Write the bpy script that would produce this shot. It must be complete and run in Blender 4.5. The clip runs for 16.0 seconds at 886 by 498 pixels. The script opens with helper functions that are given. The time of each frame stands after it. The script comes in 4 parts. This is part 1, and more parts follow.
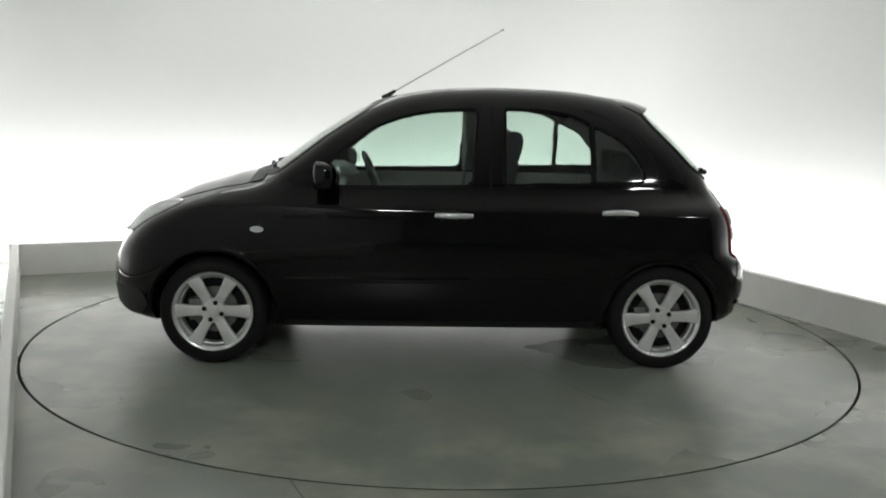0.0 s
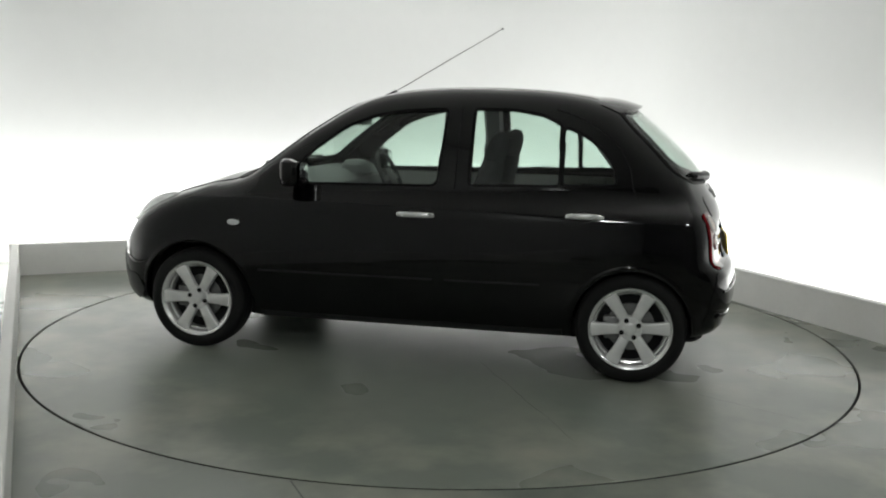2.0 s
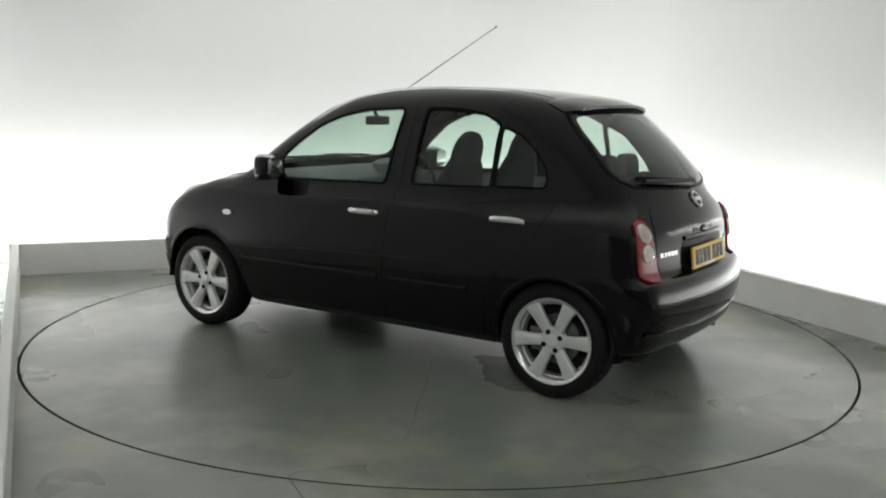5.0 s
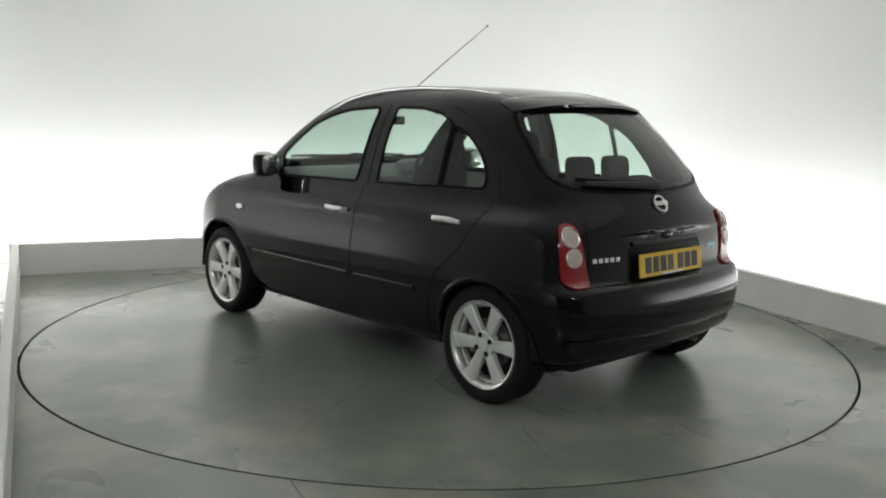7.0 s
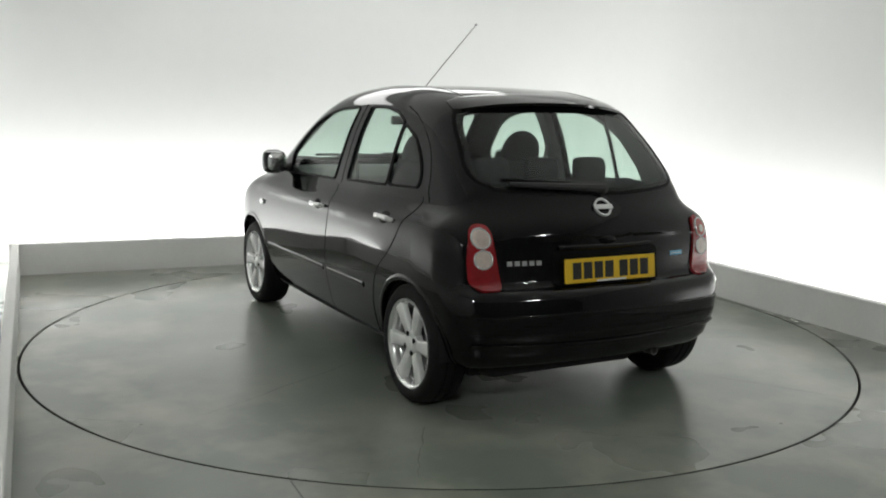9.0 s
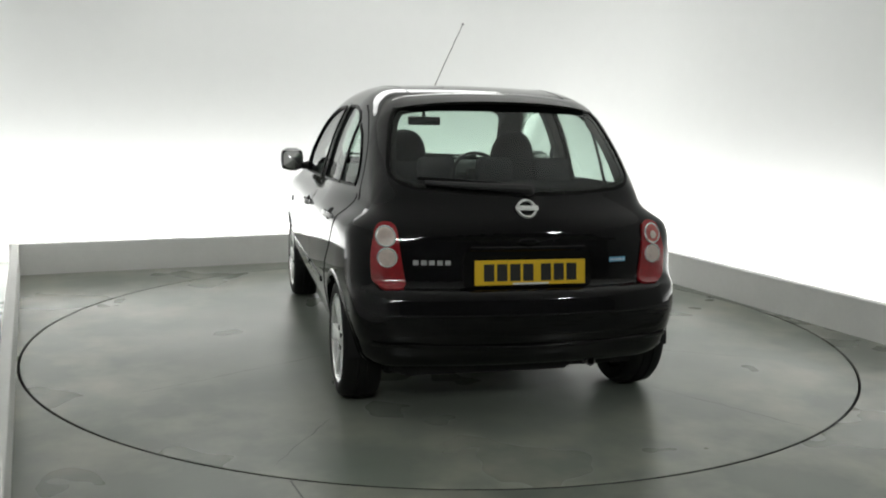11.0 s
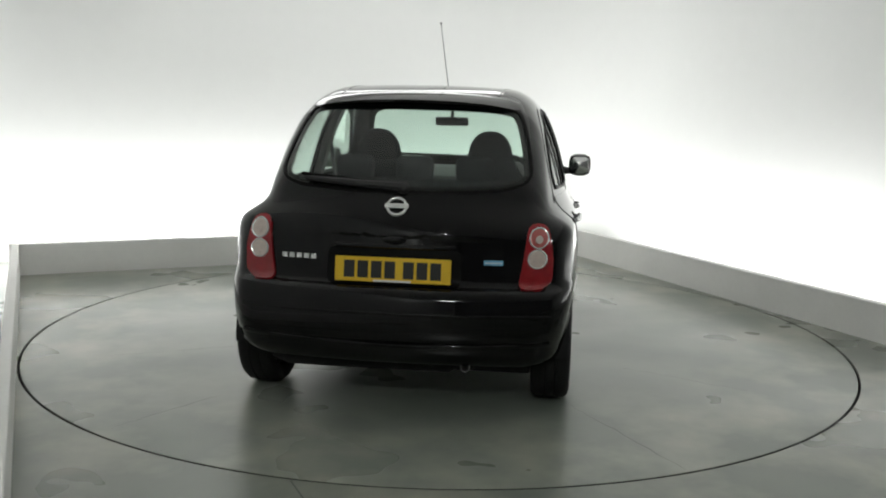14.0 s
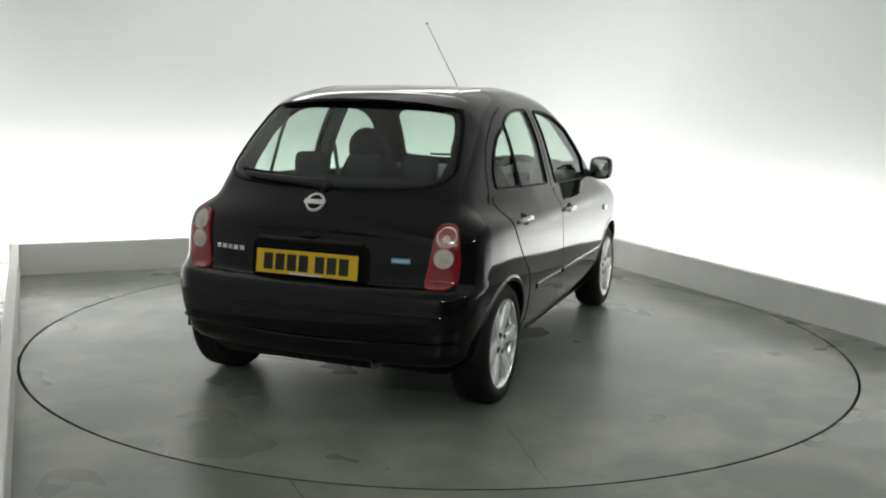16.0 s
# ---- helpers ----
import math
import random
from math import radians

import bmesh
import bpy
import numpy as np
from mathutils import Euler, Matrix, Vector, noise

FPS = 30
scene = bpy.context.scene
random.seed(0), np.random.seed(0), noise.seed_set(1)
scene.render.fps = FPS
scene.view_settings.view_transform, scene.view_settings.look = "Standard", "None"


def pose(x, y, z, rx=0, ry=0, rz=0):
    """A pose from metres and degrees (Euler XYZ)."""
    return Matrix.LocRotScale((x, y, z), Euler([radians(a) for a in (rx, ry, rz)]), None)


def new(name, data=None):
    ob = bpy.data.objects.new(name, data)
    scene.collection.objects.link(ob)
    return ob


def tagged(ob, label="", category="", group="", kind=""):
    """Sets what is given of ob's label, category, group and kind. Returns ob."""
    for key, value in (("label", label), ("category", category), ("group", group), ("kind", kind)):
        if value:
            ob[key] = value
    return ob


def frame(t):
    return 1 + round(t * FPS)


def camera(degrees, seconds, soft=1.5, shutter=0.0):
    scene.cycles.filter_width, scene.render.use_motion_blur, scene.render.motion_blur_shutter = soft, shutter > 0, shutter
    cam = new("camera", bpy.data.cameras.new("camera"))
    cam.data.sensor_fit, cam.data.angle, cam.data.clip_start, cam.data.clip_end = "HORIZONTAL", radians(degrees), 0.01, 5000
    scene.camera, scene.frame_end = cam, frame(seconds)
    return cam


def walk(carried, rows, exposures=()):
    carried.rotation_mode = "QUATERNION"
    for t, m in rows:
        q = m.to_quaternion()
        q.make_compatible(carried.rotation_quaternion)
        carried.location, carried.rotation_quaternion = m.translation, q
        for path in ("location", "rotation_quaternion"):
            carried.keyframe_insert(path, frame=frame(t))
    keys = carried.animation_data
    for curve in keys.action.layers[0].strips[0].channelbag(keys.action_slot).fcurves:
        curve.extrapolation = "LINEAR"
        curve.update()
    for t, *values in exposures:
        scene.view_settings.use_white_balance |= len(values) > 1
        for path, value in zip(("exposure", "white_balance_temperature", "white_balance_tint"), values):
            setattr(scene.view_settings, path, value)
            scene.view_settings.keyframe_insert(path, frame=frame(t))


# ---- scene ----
LENS = 51.53
cam = camera(LENS, 16.0, soft=2.0)
EYE = (0.0, -5.665, 1.416)
CAM_POSE = Matrix.Translation(EYE) @ (Euler((radians(90 - 8.97), 0, radians(-0.06))).to_matrix().to_4x4()) @ pose(0, 0, 0, 0, 0, 1.37)
walk(cam, [(0.0, CAM_POSE), (16.0, CAM_POSE)])

# ---------------------------------------------------------------- plan
TABLE_R = 2.43                      # turntable radius, its centre is the origin
ROOM_TURN = 24.6                    # degrees by which the room stands askew to the camera
ROOM = pose(0, 0, 0, 0, 0, ROOM_TURN)
U0, U1, V1 = -2.44, 2.475, 2.70     # inner faces of the low parapet (room axes)
PAR_H, PAR_T = 0.25, 0.055
WALL_U0, WALL_U1, WALL_V = -3.35, 3.35, 3.45
ROOM_BACK = -7.2
CEIL = 3.7

# ---------------------------------------------------------------- world and light
world = bpy.data.worlds.new("world")
scene.world = world
world.use_nodes = True
world.node_tree.nodes["Background"].inputs[0].default_value = (0.9, 0.95, 1.0, 1)
world.node_tree.nodes["Background"].inputs[1].default_value = 0.02
scene.view_settings.exposure = 0.0


def strip_lamp(name, u, v, z, length, width, turn, tilt, power):
    """A fluorescent trough light: an area lamp along the trough, washing up the wall."""
    data = bpy.data.lights.new(name, "AREA")
    data.shape, data.size, data.size_y, data.energy = "RECTANGLE", length, width, power
    data.color = (1.0, 1.0, 0.985)
    ob = new(name, data)
    ob.matrix_world = ROOM @ pose(u, v, z, 0, 0, turn) @ pose(0, 0, 0, 180 + tilt)
    return ob


WASH = 14.3                         # watts a metre
strip_lamp("trough_light", -0.25, V1 + 0.42, 0.05, 5.8, 0.20, 0, -18, WASH * 5.9)
strip_lamp("trough_light", U1 + 0.54, -0.3, 0.05, 5.6, 0.20, -90, -18, WASH * 4.9)
strip_lamp("trough_light", U0 - 0.50, 1.7, 0.08, 1.6, 0.28, 90, -10, WASH * 0.85)
HIGH_LIGHT = ROOM @ pose(0.35, V1 + 0.38, 2.85, -42)   # batten above the back wall's wash, facing down into the room
high = bpy.data.lights.new("high_wall_light", "AREA")
high.shape, high.size, high.size_y, high.energy, high.color = "RECTANGLE", 3.5, 0.44, 15.0, (1.0, 1.0, 0.985)
new("high_wall_light", high).matrix_world = HIGH_LIGHT
TUBES = (((-0.2, -6.0, 2.85), 2, 32.0), ((3.6, -4.6, 3.0), 35, 20.0))   # ceiling tubes on the camera's side: place, turn, watts


def tube_lamp(place, turn, power):
    data = bpy.data.lights.new("ceiling_tube", "AREA")
    data.shape, data.size, data.size_y, data.energy, data.color = "RECTANGLE", 0.40, 0.04, power, (0.96, 1.0, 0.97)
    new("ceiling_tube", data).matrix_world = pose(*place, 0, 0, turn) @ pose(0, 0, -0.01, 52, 0, 0)


for spot in TUBES:
    tube_lamp(*spot)


# ---------------------------------------------------------------- materials
def material(name, color, rough=0.5, metal=0.0, coat=0.0, scale=6.0, vary=0.15, bump=0.0, bump_scale=60.0, rough_vary=0.1, spec=0.5):
    """A Principled material with variation at two scales in colour, gloss and relief."""
    m = bpy.data.materials.new(name)
    m.use_nodes = True
    n, l = m.node_tree.nodes, m.node_tree.links
    b = n["Principled BSDF"]
    b.inputs["Metallic"].default_value = metal
    b.inputs["Coat Weight"].default_value = coat
    b.inputs["Coat Roughness"].default_value = 0.05
    b.inputs["Coat IOR"].default_value = 1.42
    b.inputs["Specular IOR Level"].default_value = spec
    tc = n.new("ShaderNodeTexCoord")
    big, small = n.new("ShaderNodeTexNoise"), n.new("ShaderNodeTexNoise")
    big.inputs["Scale"].default_value, small.inputs["Scale"].default_value = scale, scale * 14
    big.inputs["Detail"].default_value, small.inputs["Detail"].default_value = 5, 4
    mix = n.new("ShaderNodeMath")
    mix.operation = "MULTIPLY_ADD"
    mix.inputs[1].default_value = 0.35
    l.new(tc.outputs["Object"], big.inputs["Vector"])
    l.new(tc.outputs["Object"], small.inputs["Vector"])
    l.new(small.outputs["Fac"], mix.inputs[0])
    l.new(big.outputs["Fac"], mix.inputs[2])
    ramp = n.new("ShaderNodeValToRGB")
    ramp.color_ramp.elements[0].position, ramp.color_ramp.elements[1].position = 0.42, 0.95
    ramp.color_ramp.elements[0].color = (*[c * (1 - vary) for c in color], 1)
    ramp.color_ramp.elements[1].color = (*[min(1, c * (1 + vary)) for c in color], 1)
    l.new(mix.outputs[0], ramp.inputs["Fac"])
    l.new(ramp.outputs["Color"], b.inputs["Base Color"])
    mr = n.new("ShaderNodeMapRange")
    mr.inputs["From Min"].default_value, mr.inputs["From Max"].default_value = 0.35, 1.0
    mr.inputs["To Min"].default_value, mr.inputs["To Max"].default_value = max(0.02, rough - rough_vary * 0.5), min(1, rough + rough_vary)
    l.new(mix.outputs[0], mr.inputs["Value"])
    l.new(mr.outputs["Result"], b.inputs["Roughness"])
    if bump:
        t = n.new("ShaderNodeTexNoise")
        t.inputs["Scale"].default_value, t.inputs["Detail"].default_value = bump_scale, 3
        l.new(tc.outputs["Object"], t.inputs["Vector"])
        bm_ = n.new("ShaderNodeBump")
        bm_.inputs["Strength"].default_value, bm_.inputs["Distance"].default_value = bump, 0.002
        l.new(t.outputs["Fac"], bm_.inputs["Height"])
        l.new(bm_.outputs["Normal"], b.inputs["Normal"])
    return m


def glass_material(name, tint, gloss=0.03):
    """A thin tinted pane: light passes straight through, the surface mirrors by Fresnel."""
    m = bpy.data.materials.new(name)
    m.use_nodes = True
    n, l = m.node_tree.nodes, m.node_tree.links
    n.remove(n["Principled BSDF"])
    tr, gl, mx, lw = n.new("ShaderNodeBsdfTransparent"), n.new("ShaderNodeBsdfGlossy"), n.new("ShaderNodeMixShader"), n.new("ShaderNodeLayerWeight")
    tr.inputs["Color"].default_value = (*tint, 1)
    gl.inputs["Roughness"].default_value = gloss
    gl.inputs["Color"].default_value = (1, 1, 1, 1)
    lw.inputs["Blend"].default_value = 0.5
    power, scale = n.new("ShaderNodeMath"), n.new("ShaderNodeMath")
    power.operation, power.inputs[1].default_value = "POWER", 5.0
    scale.operation, scale.inputs[1].default_value, scale.inputs[2].default_value = "MULTIPLY_ADD", 0.9, 0.05
    l.new(lw.outputs["Facing"], power.inputs[0])
    l.new(power.outputs[0], scale.inputs[0])
    l.new(scale.outputs[0], mx.inputs["Fac"])
    l.new(tr.outputs[0], mx.inputs[1])
    l.new(gl.outputs[0], mx.inputs[2])
    l.new(mx.outputs[0], n["Material Output"].inputs["Surface"])
    return m


def floor_material(name, color, rough):
    """Worn grey floor paint: cloudy scuffs, fine grain, patchy sheen partly painted as pale blotches."""
    m = bpy.data.materials.new(name)
    m.use_nodes = True
    n, l = m.node_tree.nodes, m.node_tree.links
    b = n["Principled BSDF"]
    tc = n.new("ShaderNodeTexCoord")

    def noise_tex(scale, detail, rough_=0.55, dist=0.0):
        t = n.new("ShaderNodeTexNoise")
        t.inputs["Scale"].default_value, t.inputs["Detail"].default_value = scale, detail
        t.inputs["Roughness"].default_value, t.inputs["Distortion"].default_value = rough_, dist
        l.new(tc.outputs["Object"], t.inputs["Vector"])
        return t
    cloud, scuff, grain = noise_tex(1.1, 3, 0.5), noise_tex(2.4, 3, 0.5), noise_tex(14, 2)
    blotch = noise_tex(1.9, 4, 0.55)
    r1 = n.new("ShaderNodeValToRGB")
    r1.color_ramp.elements[0].position, r1.color_ramp.elements[1].position = 0.3, 0.75
    r1.color_ramp.elements[0].color = (color[0] * 0.82, color[1] * 0.87, color[2] * 0.83, 1)
    r1.color_ramp.elements[1].color = (color[0] * 1.18, color[1] * 1.14, color[2] * 1.12, 1)
    l.new(cloud.outputs["Fac"], r1.inputs["Fac"])
    r2 = n.new("ShaderNodeValToRGB")
    r2.color_ramp.elements[0].position, r2.color_ramp.elements[1].position = 0.36, 0.95
    r2.color_ramp.elements[0].color, r2.color_ramp.elements[1].color = (0, 0, 0, 1), (0.2, 0.2, 0.2, 1)
    l.new(scuff.outputs["Fac"], r2.inputs["Fac"])
    mx = n.new("ShaderNodeMix")
    mx.data_type = "RGBA"
    l.new(r2.outputs["Color"], mx.inputs[0])
    l.new(r1.outputs["Color"], mx.inputs[6])
    mx.inputs[7].default_value = (color[0] * 1.50, color[1] * 1.28, color[2] * 1.20, 1)
    r3 = n.new("ShaderNodeValToRGB")
    r3.color_ramp.elements[0].position, r3.color_ramp.elements[1].position = 0.44, 0.78
    r3.color_ramp.elements[0].color, r3.color_ramp.elements[1].color = (0, 0, 0, 1), (0.9, 0.9, 0.9, 1)
    l.new(blotch.outputs["Fac"], r3.inputs["Fac"])
    # pale blotches towards the rim: warm dust, and the wall's patchy sheen painted in
    far, ring, rim_blotch = n.new("ShaderNodeVectorMath"), n.new("ShaderNodeMapRange"), n.new("ShaderNodeMath")
    far.operation, rim_blotch.operation, ring.interpolation_type = "LENGTH", "MULTIPLY", "SMOOTHSTEP"
    ring.inputs["From Min"].default_value, ring.inputs["From Max"].default_value = 1.2, 2.2
    ring.inputs["To Min"].default_value, ring.inputs["To Max"].default_value = 0.05, 1.0
    l.new(tc.outputs["Object"], far.inputs[0])
    l.new(far.outputs["Value"], ring.inputs["Value"])
    l.new(ring.outputs["Result"], rim_blotch.inputs[0])
    l.new(r3.outputs["Color"], rim_blotch.inputs[1])
    dust_sheen = n.new("ShaderNodeMix")
    dust_sheen.data_type = "RGBA"
    l.new(rim_blotch.outputs[0], dust_sheen.inputs[0])
    l.new(mx.outputs[2], dust_sheen.inputs[6])
    dust_sheen.inputs[7].default_value = (color[0] * 2.2, color[1] * 1.95, color[2] * 1.82, 1)
    l.new(dust_sheen.outputs[2], b.inputs["Base Color"])
    mr = n.new("ShaderNodeMapRange")
    mr.inputs["From Min"].default_value, mr.inputs["From Max"].default_value = 0.30, 0.75
    mr.inputs["To Min"].default_value, mr.inputs["To Max"].default_value = rough + 0.05, rough - 0.05
    l.new(cloud.outputs["Fac"], mr.inputs["Value"])
    l.new(mr.outputs["Result"], b.inputs["Roughness"])
    bp = n.new("ShaderNodeBump")
    bp.inputs["Strength"].default_value, bp.inputs["Distance"].default_value = 0.05, 0.004
    l.new(grain.outputs["Fac"], bp.inputs["Height"])
    l.new(bp.outputs["Normal"], b.inputs["Normal"])
    return m


M_FLOOR = floor_material("grey_floor_paint", (0.184, 0.203, 0.180), 0.29)
M_TABLE = floor_material("grey_table_paint", (0.196, 0.219, 0.194), 0.29)
M_WALL = material("white_wall_paint", (0.80, 0.81, 0.80), 0.85, scale=0.7, vary=0.02, bump=0.1, bump_scale=90)
M_PARAPET = material("white_board", (0.87, 0.865, 0.845), 0.6, scale=2.0, vary=0.05, bump=0.1)
M_DARK = material("grey_backdrop", (0.30, 0.30, 0.302), 0.9, scale=1.0, vary=0.2)
M_CEIL = material("white_ceiling", (0.82, 0.82, 0.81), 0.9, scale=1.0, vary=0.05)
M_JOINT = material("joint_filler", (0.14, 0.15, 0.14), 0.7)
M_GAP = material("black_gap", (0.008, 0.008, 0.008), 0.9)
M_PAINT = material("black_car_paint", (0.0015, 0.0015, 0.0018), 0.4, coat=1.0, scale=3.0, vary=0.25, rough_vary=0.06, spec=0.0)
M_PLASTIC = material("black_plastic", (0.014, 0.014, 0.015), 0.5, scale=20, vary=0.2, bump=0.2, bump_scale=300)
M_SEAL = material("black_rubber_seal", (0.005, 0.005, 0.005), 0.35, scale=20, vary=0.2, spec=0.08)
M_TYRE = material("tyre_rubber", (0.009, 0.009, 0.009), 0.7, scale=14, vary=0.3, bump=0.3, bump_scale=120, spec=0.25)
M_RIM = material("silver_alloy", (0.82, 0.82, 0.815), 0.32, metal=0.4, scale=16, vary=0.08)
M_CHROME = material("chrome", (0.85, 0.85, 0.85), 0.2, metal=0.7, scale=20, vary=0.04)
M_STEEL = material("dull_steel", (0.25, 0.25, 0.25), 0.45, metal=1.0, scale=30, vary=0.2)
M_RED = material("red_lens", (0.27, 0.008, 0.013), 0.12, coat=1.0, scale=30, vary=0.15)
M_LENS = material("clear_lens", (0.60, 0.50, 0.45), 0.15, coat=1.0, scale=50, vary=0.12, bump=0.3, bump_scale=220)
M_PINK = material("red_tinted_lens", (0.42, 0.10, 0.09), 0.15, coat=1.0, scale=50, vary=0.12, bump=0.3, bump_scale=220)
M_HEADLAMP = material("headlamp_lens", (0.66, 0.68, 0.68), 0.12, metal=0.6, coat=1.0, scale=30, vary=0.2)
M_YELLOW = material("yellow_plate", (0.78, 0.50, 0.015), 0.45, scale=20, vary=0.05)
M_INK = material("black_ink", (0.012, 0.012, 0.012), 0.5)
M_FABRIC = material("charcoal_fabric", (0.028, 0.028, 0.032), 0.95, scale=30, vary=0.3, bump=0.6, bump_scale=400)
M_TRIM = material("grey_interior_plastic", (0.17, 0.172, 0.175), 0.6, scale=20, vary=0.15, bump=0.3, bump_scale=300)
M_LIGHTTRIM = material("light_grey_headlining", (0.38, 0.38, 0.37), 0.9, scale=20, vary=0.08)
M_MIRROR = material("mirror_glass", (0.8, 0.8, 0.8), 0.12, metal=1.0, vary=0.01)
M_BLUE = material("blue_white_sticker", (0.15, 0.42, 0.62), 0.35, scale=40, vary=0.2)
M_WHITE = material("white_print", (0.75, 0.76, 0.76), 0.4, vary=0.03)
M_GLASS = glass_material("green_tinted_glass", (0.70, 0.80, 0.745))


# ---------------------------------------------------------------- mesh helpers
def finish(name, bm, mat, smooth=True):
    me = bpy.data.meshes.new(name)
    bm.normal_update()
    bm.to_mesh(me)
    bm.free()
    me.materials.append(mat)
    if smooth:
        me.polygons.foreach_set("use_smooth", [True] * len(me.polygons))
        me.set_sharp_from_angle(angle=radians(38))
    return me


def thing(name, bm, mat, label="", category="", kind="", m=None, group="", smooth=True):
    ob = new(name, finish(name, bm, mat, smooth))
    if m is not None:
        ob.matrix_world = m
    return tagged(ob, label, category, group, kind)


def part(name, bm, mat, parent, label="", smooth=True):
    ob = new(name, finish(name, bm, mat, smooth))
    ob.parent = parent
    return tagged(ob, label)


def box(bm, x0, x1, y0, y1, z0, z1, bevel=0.0, m=None, seg=2):
    geo = bmesh.ops.create_cube(bm, size=1)
    vs = geo["verts"]
    for v in vs:
        v.co = Vector(((x0 + x1) / 2 + v.co.x * (x1 - x0), (y0 + y1) / 2 + v.co.y * (y1 - y0), (z0 + z1) / 2 + v.co.z * (z1 - z0)))
    if m is not None:
        bmesh.ops.transform(bm, matrix=m, verts=vs)
    if bevel:
        es = {e for v in vs for e in v.link_edges}
        bmesh.ops.bevel(bm, geom=list(es), offset=bevel, segments=seg, affect="EDGES", profile=0.6)
    return bm


def grid_mesh(bm, rows, close_u=False, close_v=False):
    """Quads over rows of points (nested sequences)."""
    vs = [[bm.verts.new(p) for p in row] for row in rows]
    nu, nv = len(vs), len(vs[0])
    for i in range(nu if close_u else nu - 1):
        for j in range(nv if close_v else nv - 1):
            a, b, c, d = vs[i][j], vs[i][(j + 1) % nv], vs[(i + 1) % nu][(j + 1) % nv], vs[(i + 1) % nu][j]
            if len({a, b, c, d}) == 4:
                bm.faces.new((a, b, c, d))
    return vs


def lathe(bm, profile, n=48, m=None):
    """Turns (radius, height) points about the y axis: height runs along y."""
    rows = [[(r * math.cos(2 * math.pi * k / n), h, r * math.sin(2 * math.pi * k / n)) for k in range(n)] for r, h in profile]
    if m is not None:
        rows = [[m @ Vector(p) for p in row] for row in rows]
    return grid_mesh(bm, rows, close_v=True)


def tube(bm, points, radius, n=8):
    pts = [Vector(p) for p in points]
    rows = []
    for i, p in enumerate(pts):
        d = (pts[min(i + 1, len(pts) - 1)] - pts[max(i - 1, 0)]).normalized()
        a = d.orthogonal().normalized() if i == 0 else (a - d * a.dot(d)).normalized()
        b = d.cross(a)
        r = radius[i] if isinstance(radius, (list, tuple)) else radius
        rows.append([p + (a * math.cos(2 * math.pi * k / n) + b * math.sin(2 * math.pi * k / n)) * r for k in range(n)])
    vs = grid_mesh(bm, rows, close_v=True)
    bm.faces.new(vs[0][::-1])
    bm.faces.new(vs[-1])
    return bm


def loft_blob(bm, sections, n=24, power=2.6, m=None):
    """A rounded solid: sections (cx, cy, cz, half_width_y, half_depth_x), stacked along z as superellipses."""
    rows = []
    for cx, cy, cz, wy, wx in sections:
        row = []
        for k in range(n):
            a = 2 * math.pi * k / n
            ca, sa = math.cos(a), math.sin(a)
            row.append(Vector((cx + wx * math.copysign(abs(ca) ** (2 / power), ca), cy + wy * math.copysign(abs(sa) ** (2 / power), sa), cz)))
        rows.append([m @ p for p in row] if m is not None else row)
    vs = grid_mesh(bm, rows, close_v=True)
    bm.faces.new(vs[0][::-1])
    bm.faces.new(vs[-1])
    return bm


